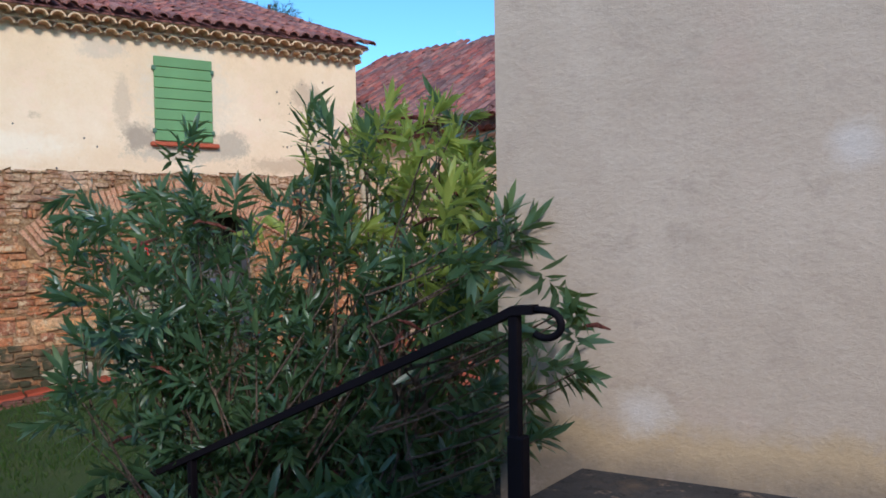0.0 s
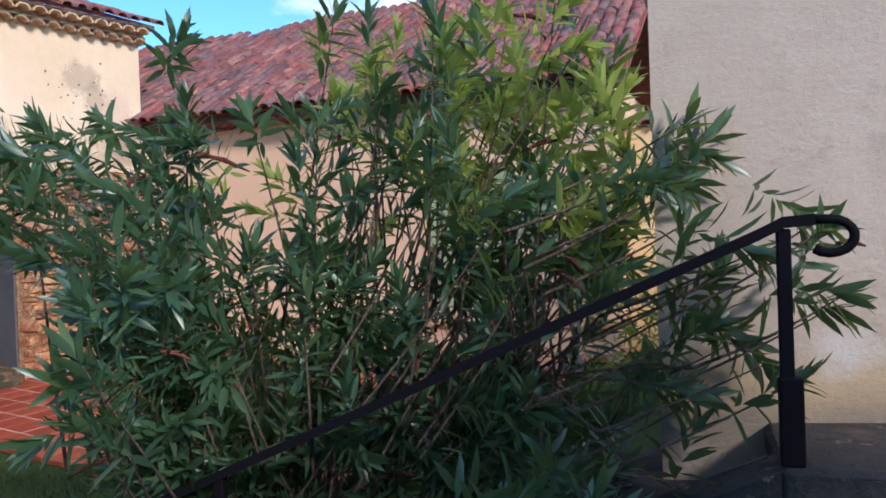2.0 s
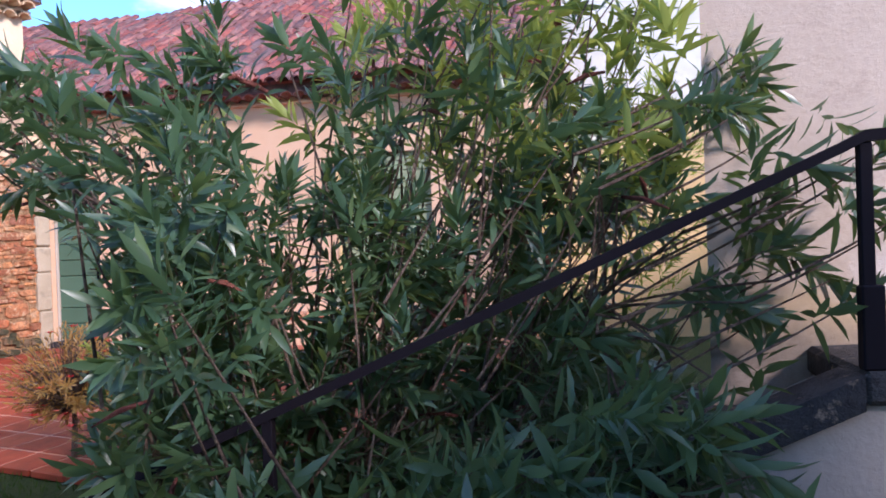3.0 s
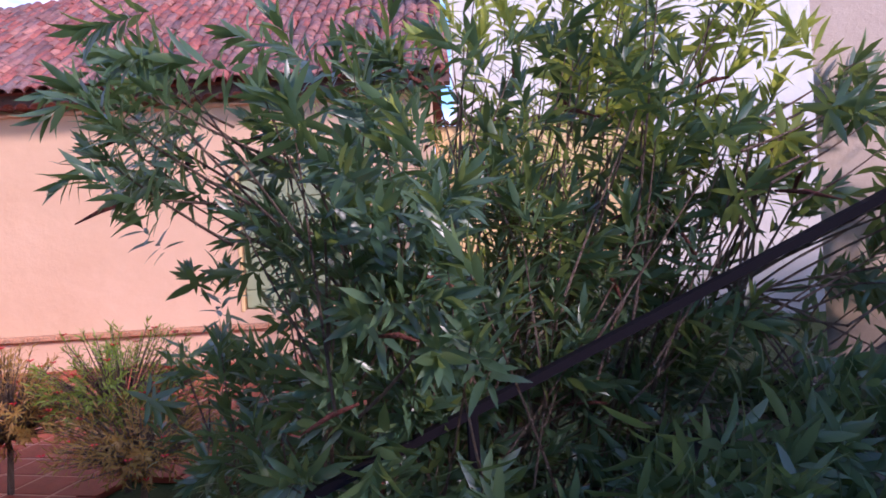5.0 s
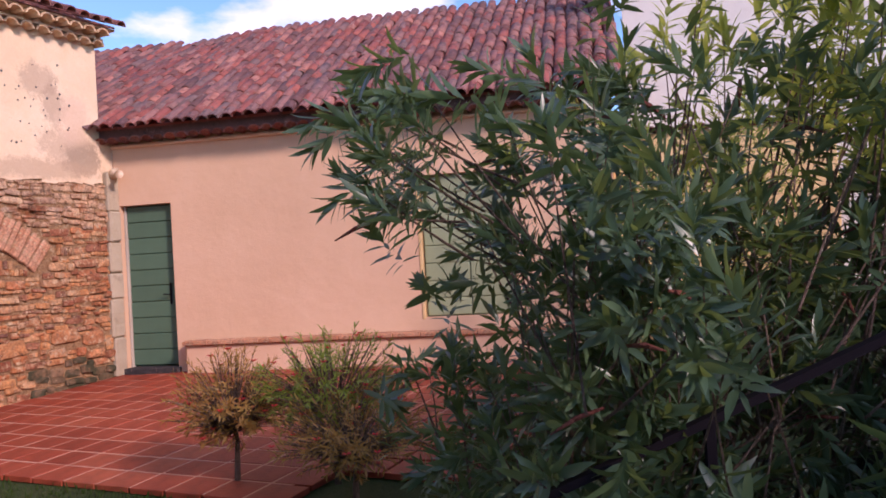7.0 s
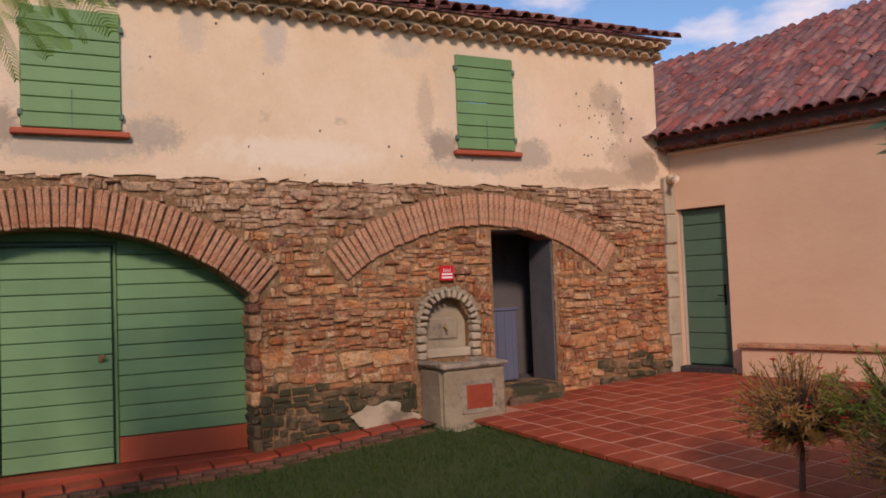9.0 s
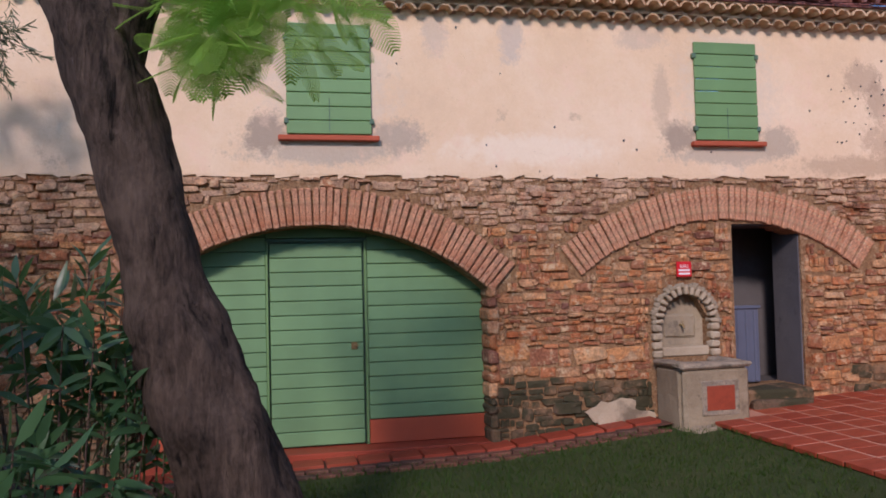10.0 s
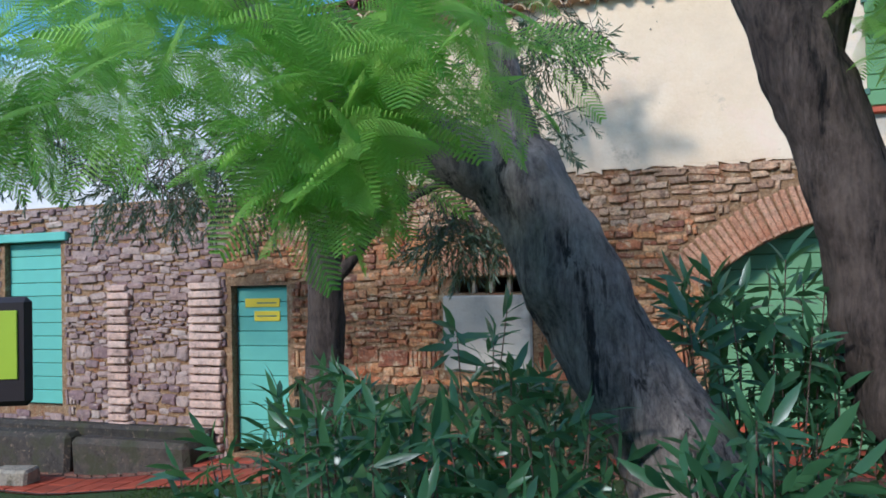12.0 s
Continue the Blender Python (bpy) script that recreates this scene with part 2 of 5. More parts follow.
M_STONE = stone_mat("rubble_stone", [(0.0, (0.40, 0.15, 0.06)), (0.2, (0.55, 0.28, 0.12)), (0.4, (0.28, 0.10, 0.055)), (0.6, (0.58, 0.36, 0.19)), (0.8, (0.46, 0.18, 0.08)), (1.0, (0.20, 0.095, 0.07))], smear=True)
M_STONE_PALE = stone_mat("pale_rubble_stone", [(0.0, (0.36, 0.22, 0.14)), (0.35, (0.55, 0.38, 0.25)), (0.7, (0.44, 0.27, 0.17)), (1.0, (0.50, 0.36, 0.26))], smear=True)
M_STONE_MOSS = stone_mat("mossy_rubble_stone", [(0.0, (0.15, 0.10, 0.055)), (0.5, (0.26, 0.16, 0.09)), (1.0, (0.13, 0.09, 0.06))], 0.2)
M_BRICK = stone_mat("old_brick", [(0.0, (0.44, 0.21, 0.12)), (0.5, (0.55, 0.31, 0.20)), (1.0, (0.50, 0.25, 0.15))], smear=True)
M_EDGE = stone_mat("dark_edging_brick", [(0.0, (0.13, 0.055, 0.04)), (0.5, (0.20, 0.085, 0.055)), (1.0, (0.10, 0.06, 0.045))], 0.05)
M_QUOIN = stone_mat("pale_pink_brick", [(0.0, (0.58, 0.38, 0.29)), (0.5, (0.66, 0.47, 0.37)), (1.0, (0.52, 0.33, 0.26))])
M_SLAB = stone_mat("worn_grey_stone", [(0.0, (0.26, 0.22, 0.165)), (1.0, (0.34, 0.29, 0.22))], 0.04)
M_DARKSLAB = stone_mat("damp_dark_slab", [(0.0, (0.045, 0.04, 0.042)), (1.0, (0.06, 0.055, 0.055))])
M_EARTHWALL = stone_mat("purple_rubble", [(0.0, (0.28, 0.17, 0.145)), (0.35, (0.44, 0.32, 0.265)), (0.7, (0.23, 0.14, 0.135)), (1.0, (0.50, 0.385, 0.315))])
M_LEDGE = stone_mat("dark_mossy_ledge", [(0.0, (0.050, 0.042, 0.034)), (1.0, (0.085, 0.068, 0.052))], 0.12)


def tile_mat(name, stops, rough=0.75, dirt=0.5, lichen=False):
    k = Mat(name, rough)
    col = k.ramp(k.rnd(), stops)
    n1 = k.noise(5, 7, 0.7)
    col = k.mix(0.8, col, k.ramp(n1, [(0.25, (0.45, 0.43, 0.42)), (0.5, (0.95, 0.93, 0.92)), (0.8, (1.2, 1.15, 1.1))]), 'MULTIPLY')
    col = k.mix(k.step(k.noise(1.7, 7, 0.7), 0.62, 0.8), col, tuple(dirt * c for c in stops[0][1]))
    if lichen:
        col = k.mix(k.step(k.noise(13, 9, 0.8), 0.54, 0.62), col, (0.055, 0.04, 0.04))
        col = k.mix(k.step(k.noise(19, 9, 0.8), 0.58, 0.64), col, (0.34, 0.24, 0.21))
    return k.color(col).bump(k.noise(45, 5), 0.4, 0.006).m


M_ROOF = tile_mat("weathered_roof_tile", [(0.0, (0.18, 0.07, 0.06)), (0.25, (0.33, 0.11, 0.085)), (0.5, (0.14, 0.075, 0.07)), (0.75, (0.38, 0.15, 0.11)), (1.0, (0.27, 0.14, 0.12))], lichen=True)
M_ROOFRED = tile_mat("red_roof_tile", [(0.0, (0.22, 0.06, 0.05)), (0.2, (0.36, 0.105, 0.08)), (0.4, (0.12, 0.06, 0.058)), (0.6, (0.30, 0.125, 0.105)), (0.8, (0.17, 0.105, 0.10)), (1.0, (0.42, 0.17, 0.13))], lichen=True)
M_GENOISE = tile_mat("lime_washed_tile", [(0.0, (0.58, 0.39, 0.23)), (0.5, (0.70, 0.50, 0.32)), (1.0, (0.52, 0.33, 0.19))])
M_TERRA = tile_mat("terracotta_paving", [(0.0, (0.30, 0.052, 0.025)), (0.4, (0.37, 0.070, 0.032)), (0.7, (0.27, 0.046, 0.022)), (1.0, (0.42, 0.098, 0.046))], 0.55, 0.7)
M_JOINT = plaster("pale_joint", (0.52, 0.24, 0.15), (0.64, 0.36, 0.25), (0.36, 0.14, 0.09), (0.25, 0.12, 0.08), 0.3)


def paint(name, base, rough=0.5, wear=(0.3, 0.28, 0.2), wear_at=0.74, grain=(1.2, 14, 14)):
    k = Mat(name, rough, 0, 0.4)
    lo, hi = tuple(0.82 * c for c in base), tuple(1.13 * c for c in base)
    col = k.mix(0.55, k.ramp(k.rnd(), [(0, lo), (1, hi)]), k.ramp(k.noise(2.2, 6, 0.65), [(0.3, lo), (0.7, hi)]))
    g = k.noise(3, 6, 0.6, grain)
    col = k.mix(k.step(g, wear_at, wear_at + 0.08), col, wear)
    return k.color(col).bump(g, 0.25, 0.004).m


M_GREEN = paint("sage_green_paint", (0.135, 0.262, 0.10))
M_GREENB = paint("mint_green_paint", (0.145, 0.285, 0.130))
M_TURQ = paint("turquoise_green_paint", (0.14, 0.40, 0.30))
M_DKGREEN = paint("dark_green_paint", (0.072, 0.140, 0.088))
M_OLIVEP = paint("faded_olive_paint", (0.26, 0.30, 0.17))
M_REDBASE = paint("red_ochre_paint", (0.43, 0.085, 0.035), 0.7)
M_SIGNRED = paint("red_enamel", (0.62, 0.015, 0.02), 0.35, wear_at=0.95)
M_SIGNWHITE = paint("white_enamel", (0.75, 0.72, 0.7), 0.4, wear_at=0.95)
M_YELLOW = paint("yellow_card", (0.72, 0.52, 0.02), 0.5, wear_at=0.95)
M_LIME = paint("lime_green_card", (0.42, 0.55, 0.03), 0.5, wear_at=0.95)
M_BLUEGREY = paint("blue_grey_paint", (0.10, 0.115, 0.16))
M_IRON = paint("dark_wrought_iron", (0.010, 0.007, 0.010), 0.7, (0.03, 0.016, 0.012), 0.72)
M_IRON.node_tree.nodes["Principled BSDF"].inputs["Specular IOR Level"].default_value = 0.12
M_BROWNFRAME = paint("dark_brown_frame", (0.03, 0.022, 0.022), 0.4)
# Plaster colour with shade painted in, for the interior and the holes.
M_DARK = plaster("shade_dark_plaster", (0.11, 0.10, 0.10), (0.15, 0.14, 0.13), (0.07, 0.065, 0.06), (0.02, 0.02, 0.02), 0.3)
M_BRASS = paint("tarnished_brass", (0.25, 0.17, 0.07), 0.35)


def bark_mat(name, a, b, c):
    k = Mat(name, 0.95)
    g = k.noise(15, 9, 0.75, (1.0, 1.0, 0.16))
    f = k.noise(42, 6, 0.75, (1.0, 1.0, 0.35))
    col = k.ramp(g, [(0.40, a), (0.5, b), (0.61, c)])
    col = k.mix(0.45, col, k.ramp(f, [(0.38, a), (0.62, c)]))
    col = k.mix(k.step(k.noise(11, 8, 0.72, (1.0, 1.0, 0.12)), 0.44, 0.38), col, tuple(0.5 * q for q in a))
    col = k.mix(k.step(k.noise(2.2, 6, 0.7), 0.5, 0.68), col, k.mix(0.5, col, tuple(1.5 * q for q in c)))
    return k.color(col).bump(g, 1.0, 0.09).bump(f, 0.9, 0.015).m


M_BARK = bark_mat("rough_brown_bark", (0.026, 0.018, 0.014), (0.084, 0.058, 0.044), (0.175, 0.125, 0.095))
M_BARKGREY = bark_mat("grey_bark", (0.085, 0.068, 0.060), (0.27, 0.215, 0.185), (0.50, 0.405, 0.335))
M_TWIG = bark_mat("twig_bark", (0.12, 0.07, 0.055), (0.21, 0.135, 0.10), (0.29, 0.21, 0.15))
M_POD = bark_mat("reddish_seed_pod", (0.14, 0.035, 0.03), (0.22, 0.06, 0.05), (0.28, 0.10, 0.07))


def leaf_mat(name, stops, trans, tint, rough=0.45, spec=0.5):
    k = Mat(name, rough, 0, spec)
    col = k.mix(0.4, k.ramp(k.rnd(), stops), k.ramp(k.noise(2.0, 3), [(0.3, stops[0][1]), (0.7, stops[-1][1])]))
    return k.color(col).leafy(trans, tint).m


M_OLEANDER = leaf_mat("oleander_leaf", [(0.0, (0.022, 0.056, 0.036)), (0.5, (0.039, 0.090, 0.052)), (0.85, (0.060, 0.124, 0.070)), (1.0, (0.11, 0.17, 0.068))], 0.22, (0.34, 0.46, 0.10), 0.36, 0.6)
# Lighter, yellower copy of the oleander leaf; sunlight is put into its colour.
M_SUNTIP = leaf_mat("sunlit_oleander_leaf", [(0.0, (0.13, 0.20, 0.04)), (0.6, (0.22, 0.28, 0.06)), (1.0, (0.32, 0.36, 0.085))], 0.42, (0.62, 0.66, 0.12))
M_FERN = leaf_mat("feathery_leaf", [(0.0, (0.10, 0.22, 0.04)), (0.5, (0.17, 0.34, 0.06)), (1.0, (0.25, 0.42, 0.09))], 0.58, (0.50, 0.76, 0.16), 0.6, 0.3)
M_OLIVE = leaf_mat("grey_green_leaf", [(0.0, (0.05, 0.07, 0.04)), (1.0, (0.10, 0.13, 0.07))], 0.25, (0.15, 0.2, 0.06))
M_BROADLEAF = leaf_mat("dark_broad_leaf", [(0.0, (0.026, 0.078, 0.036)), (1.0, (0.066, 0.150, 0.064))], 0.26, (0.18, 0.36, 0.10), 0.33)
M_DRYLEAF = leaf_mat("russet_leaf", [(0.0, (0.34, 0.17, 0.05)), (0.5, (0.50, 0.25, 0.075)), (1.0, (0.30, 0.24, 0.06))], 0.38, (0.55, 0.32, 0.08))
M_LIMELEAF = leaf_mat("fresh_green_leaf", [(0.0, (0.12, 0.20, 0.028)), (1.0, (0.27, 0.35, 0.055))], 0.4, (0.45, 0.50, 0.08))
M_FLOWER = paint("red_petal", (0.60, 0.02, 0.02), 0.5)
M_PINE = leaf_mat("far_pine", [(0.0, (0.03, 0.06, 0.035)), (1.0, (0.06, 0.10, 0.05))], 0.1, (0.1, 0.2, 0.05))
M_BLADE = leaf_mat("grass_blade", [(0.0, (0.012, 0.045, 0.006)), (0.6, (0.022, 0.070, 0.009)), (1.0, (0.058, 0.080, 0.018))], 0.2, (0.2, 0.3, 0.05), 0.7, 0.2)


def ground_mat():
    k = Mat("lawn_soil", 0.95)
    col = k.ramp(k.noise(1.3, 7, 0.7), [(0.3, (0.03, 0.055, 0.012)), (0.5, (0.05, 0.085, 0.018)), (0.64, (0.085, 0.10, 0.03)), (0.78, (0.14, 0.10, 0.055))])
    f = k.noise(38, 6, 0.8)
    col = k.mix(0.5, col, k.ramp(f, [(0.3, (0.02, 0.04, 0.01)), (0.75, (0.11, 0.14, 0.04))]))
    return k.color(col).bump(f, 1.0, 0.03).m


M_GROUND = ground_mat()

# ---- mesh helpers ----
rng = np.random.default_rng(7)
R = random.Random(11)


class Geo:
    """Gathers vertices and faces for one mesh."""

    def __init__(self):
        self.v, self.f = [], []

    def add(self, v, f):
        o = len(self.v)
        self.v += [tuple(p) for p in v]
        self.f += [tuple(i + o for i in q) for q in f]
        return self

    def box(self, x0, x1, y0, y1, z0, z1, b=0.0, jit=0.0):
        """A box, with chamfers b on all edges."""
        if b <= 0:
            v = [(x, y, z) for x in (x0, x1) for y in (y0, y1) for z in (z0, z1)]
            return self.add(v, [(0, 1, 3, 2), (4, 6, 7, 5), (0, 4, 5, 1), (2, 3, 7, 6), (0, 2, 6, 4), (1, 5, 7, 3)])
        b = min(b, 0.45 * (x1 - x0), 0.45 * (y1 - y0), 0.45 * (z1 - z0))
        c, h = Vector(((x0 + x1) / 2, (y0 + y1) / 2, (z0 + z1) / 2)), ((x1 - x0) / 2, (y1 - y0) / 2, (z1 - z0) / 2)
        idx, v = {}, []
        for sx in (-1, 1):
            for sy in (-1, 1):
                for sz in (-1, 1):
                    s = (sx, sy, sz)
                    j = Vector((R.uniform(-jit, jit), R.uniform(-jit, jit), R.uniform(-jit, jit))) if jit else Vector()
                    for a in range(3):
                        p = [s[i] * (h[i] if i == a else h[i] - b) for i in range(3)]
                        idx[(s, a)] = len(v)
                        v.append(c + Vector(p) + j)
        f = []
        for a in range(3):
            o1, o2 = (a + 1) % 3, (a + 2) % 3
            for d in (-1, 1):
                q = []
                for s1, s2 in ((-1, -1), (1, -1), (1, 1), (-1, 1)):
                    s = [0, 0, 0]
                    s[a], s[o1], s[o2] = d, s1, s2
                    q.append(idx[(tuple(s), a)])
                f.append(q if d > 0 else q[::-1])
            for s1 in (-1, 1):
                for s2 in (-1, 1):
                    lo, hi = [0, 0, 0], [0, 0, 0]
                    lo[a], hi[a] = -1, 1
                    for t in (lo, hi):
                        t[o1], t[o2] = s1, s2
                    q = [idx[(tuple(lo), o1)], idx[(tuple(hi), o1)], idx[(tuple(hi), o2)], idx[(tuple(lo), o2)]]
                    f.append(q if s1 * s2 < 0 else q[::-1])
        for s in [(x, y, z) for x in (-1, 1) for y in (-1, 1) for z in (-1, 1)]:
            q = [idx[(s, 0)], idx[(s, 1)], idx[(s, 2)]]
            f.append(q if s[0] * s[1] * s[2] > 0 else q[::-1])
        return self.add(v, f)

    def prism(self, poly, y0, y1):
        """A polygon of (x, z), counter-clockwise seen from -y, pushed from y0 back to y1."""
        n = len(poly)
        v = [(x, y0, z) for x, z in poly] + [(x, y1, z) for x, z in poly]
        f = [tuple(range(n)), tuple(range(2 * n - 1, n - 1, -1))]
        f += [(i, i + n, (i + 1) % n + n, (i + 1) % n) for i in range(n)]
        return self.add(v, f)

    def tube(self, pts, radii, sides=8, bumps=0.0, caps=True):
        pts = [Vector(p) for p in pts]
        v, f = [], []
        ref = Vector((0.31, 0.52, 0.1)).normalized()
        for i, p in enumerate(pts):
            d = (pts[min(i + 1, len(pts) - 1)] - pts[max(i - 1, 0)]).normalized()
            a = d.cross(ref).normalized()
            c = d.cross(a)
            r = radii[i] if isinstance(radii, (list, tuple)) else radii
            for k in range(sides):
                t = 2 * math.pi * k / sides
                q = a * math.cos(t) + c * math.sin(t)
                w = 1 + bumps * (noise.noise((p + q * r * 2) * 3.1) + 0.5 * noise.noise((p + q * r * 2) * 9.0)) if bumps else 1
                v.append(p + q * r * w)
        n = len(pts)
        for i in range(n - 1):
            for k in range(sides):
                f.append((i * sides + k, i * sides + (k + 1) % sides, (i + 1) * sides + (k + 1) % sides, (i + 1) * sides + k))
        if caps:
            f += [tuple(range(sides))[::-1], tuple(range((n - 1) * sides, n * sides))]
        return self.add(v, f)

    def mesh(self, name, mat, smooth=False):
        me = bpy.data.meshes.new(name)
        me.from_pydata(self.v, [], self.f)
        me.materials.append(mat)
        if smooth:
            me.polygons.foreach_set("use_smooth", [True] * len(me.polygons))
        me.update()
        return me


def part(name, geo, mat, parent=None, label="", smooth=False, m=None):
    ob = new(name, geo.mesh(name, mat, smooth) if isinstance(geo, Geo) else geo)
    if parent:
        ob.parent = parent
    if m is not None:
        ob.matrix_basis = m
    if label:
        ob["label"] = label
    return ob


def thing(name, label, category, m=None, group="", kind=""):
    ob = new(name)
    ob.empty_display_size = 0.1
    if m is not None:
        ob.matrix_basis = m
    return tagged(ob, label, category, group, kind)


def batch(name, templ_v, templ_f, mats, mat, smooth=False):
    """One mesh of many copies of a template (n x 3), each placed by a 3x4 matrix."""
    tv, mm = np.asarray(templ_v, float), np.asarray(mats, float)
    v = np.einsum('kij,nj->kni', mm[:, :, :3], tv) + mm[:, None, :, 3]
    k, n = len(mm), len(tv)
    sizes = np.array([len(q) for q in templ_f])
    loops = np.concatenate([np.array(q) for q in templ_f])
    me = bpy.data.meshes.new(name)
    me.vertices.add(k * n)
    me.vertices.foreach_set("co", v.reshape(-1))
    me.loops.add(k * len(loops))
    me.loops.foreach_set("vertex_index", (loops[None, :] + (np.arange(k) * n)[:, None]).reshape(-1).astype(np.int32))
    me.polygons.add(k * len(sizes))
    tot = np.tile(sizes, k)
    me.polygons.foreach_set("loop_start", np.concatenate([[0], np.cumsum(tot)[:-1]]).astype(np.int32))
    me.polygons.foreach_set("loop_total", tot.astype(np.int32))
    if smooth:
        me.polygons.foreach_set("use_smooth", np.ones(len(tot), bool))
    me.update(calc_edges=True)
    me.materials.append(mat)
    return me


def frames_for(pos, dirs, ups, size, width=None):
    """3x4 matrices: x along dirs, z near ups, scaled."""
    d = dirs / np.linalg.norm(dirs, axis=1, keepdims=True)
    s = np.cross(ups, d)
    s /= np.linalg.norm(s, axis=1, keepdims=True) + 1e-9
    u = np.cross(d, s)
    size = np.asarray(size)[:, None]
    w = size if width is None else np.asarray(width)[:, None]
    return np.stack([d * size, s * w, u * size, pos], axis=2)


def gz(x, y):
    """Height of the ground."""
    z = 0.03 + (0.028 * x if x < 0 else 0.10 * x if x < 2 else 0.2 + 0.05 * (min(x, 6) - 2))
    t = min(1, max(0, (-9.2 - y) / 1.2))
    if x < 1.0:
        z += 0.36 * t * t * (3 - 2 * t) * min(1, max(0, (x + 4) / 1.5))
    z -= 0.09 * max(0, -7.5 - x)
    return max(z, -0.5)


# ---- ground ----
def build_ground():
    xs = sorted(set([-400, -150, -60, -30, 30, 60, 150, 400] + [round(-16 + 0.5 * i, 2) for i in range(65)]))
    ys = sorted(set([-400, -150, -60, -30, 30, 60, 150, 400] + [round(-16 + 0.5 * i, 2) for i in range(65)]))
    v = [(x, y, gz(x, y) + 0.02 * noise.noise((x * 0.8, y * 0.8, 0)) - 0.03) for y in ys for x in xs]
    n = len(xs)
    f = [(j * n + i, j * n + i + 1, (j + 1) * n + i + 1, (j + 1) * n + i) for j in range(len(ys) - 1) for i in range(n - 1)]
    ob = part("ground", Geo().add(v, f), M_GROUND, smooth=True)
    tagged(ob, "worn green lawn with bare earthy patches", "ground", kind="structure")


build_ground()

# pink wing: s runs along its wall from the house corner, d goes back through it
PD, PN = Vector((0.259, -0.966, 0)), Vector((0.966, 0.259, 0))
PINK = Matrix(((PD.x, PN.x, 0, 5.41), (PD.y, PN.y, 0, 0), (0, 0, 1, 0), (0, 0, 0, 1)))


def wall_strips(geo, x0, x1, z0, z1, y0, y1, holes, step=0.12):
    """A wall between x0 and x1 with holes (xa, xb, bottom, top); bottom and top are numbers or functions of x."""
    cuts = {x0, x1}
    for a, b, lo, hi in holes:
        cuts |= {a, b}
        if callable(hi):
            k = max(2, int((b - a) / step))
            cuts |= {a + (b - a) * i / k for i in range(k + 1)}
    cuts = sorted(c for c in cuts if x0 <= c <= x1)
    val = lambda q, x: q(x) if callable(q) else q
    for a, b in zip(cuts, cuts[1:]):
        if b - a < 1e-5:
            continue
        mid = (a + b) / 2
        here = sorted((h for h in holes if h[0] < mid < h[1]), key=lambda h: val(h[2], mid))
        lo = (z0, z0)
        for h in here:
            top = (val(h[2], a), val(h[2], b))
            if min(top) > max(lo):
                geo.prism([(a, lo[0]), (b, lo[1]), (b, top[1]), (a, top[0])], y0, y1)
            lo = (val(h[3], a), val(h[3], b))
        if min(lo) < z1:
            geo.prism([(a, lo[0]), (b, lo[1]), (b, z1), (a, z1)], y0, y1)
    return geo


def arc_top(cx, cz, r):
    return lambda x: cz + math.sqrt(max(0, r * r - (x - cx) ** 2))


BIG, SMALL, NICHE = (-1.70, -0.28, 2.52), (2.62, -0.39, 2.65), (2.13, 1.21, 0.28)
HOLES = [(-3.4, 0.0, -2, arc_top(*BIG)), (2.72, 3.55, 0.45, 2.22), (1.85, 2.41, 0.84, arc_top(*NICHE)),
         (-5.85, -5.05, 1.56, 1.72), (-8.57, -7.83, -0.22, 1.69), (-12.05, -11.1, 0.22, 2.32)]
BAND = 2.74
wall_low = part("wall_north", wall_strips(Geo(), -16, 5.30, -0.8, BAND, 0, 0.5, HOLES), M_MORTAR)
tagged(wall_low, "old rubble stone wall with brick arches", "wall", kind="structure")
UP_HOLES = [(-1.95, -1.17, 3.14, 4.18), (2.36, 3.03, 3.14, 4.16)]
wall_up = part("wall_north_upper", wall_strips(Geo(), -7.4, 5.20, BAND, 4.62, -0.025, 0.5, UP_HOLES), M_CREAM)
tagged(wall_up, "weathered cream plaster wall above the stone", "wall", kind="structure")
wall_upl = part("wall_north_upper", wall_strips(Geo(), -16, -7.4, BAND, 4.6, 0.3, 0.6, []), M_PALE)
tagged(wall_upl, "pale grey plaster wall set back", "wall", kind="structure")
g = Geo().box(5.21, 5.75, 0.02, 0.9, -0.5, 3.42).box(4.9, 5.2, 0.5, 6, -0.8, 4.62).box(-16, 5.2, 6, 6.3, -0.8, 6.4).box(-16.3, -16, 0, 6.3, -0.8, 4.6)
tagged(part("wall_east", g, M_CREAM), "plain cream plaster end walls of the house", "wall", kind="structure")
# Plain slab; its dark colour stands for the unlit inside.
tagged(part("ceiling", Geo().box(-16, 4.9, 0.5, 6, 2.45, 2.55), M_DARK), "plain ceiling with the indoor shade put in its dark colour", "ceiling", kind="structure")

# ragged lower edge of the plaster
g = Geo()
x = -7.4
while x < 5.15:
    w = R.uniform(0.06, 0.25)
    g.prism([(x, BAND - R.uniform(-0.005, 0.05)), (min(x + w, 5.19), BAND - R.uniform(-0.005, 0.05)), (min(x + w, 5.19), BAND + 0.02), (x, BAND + 0.02)], -0.022, 0.01)
    x += w
part("plaster_edge", g, M_CREAM, wall_up, "broken lower edge of the plaster")


# grey repairs round the windows, and stains
LAYER = [0]


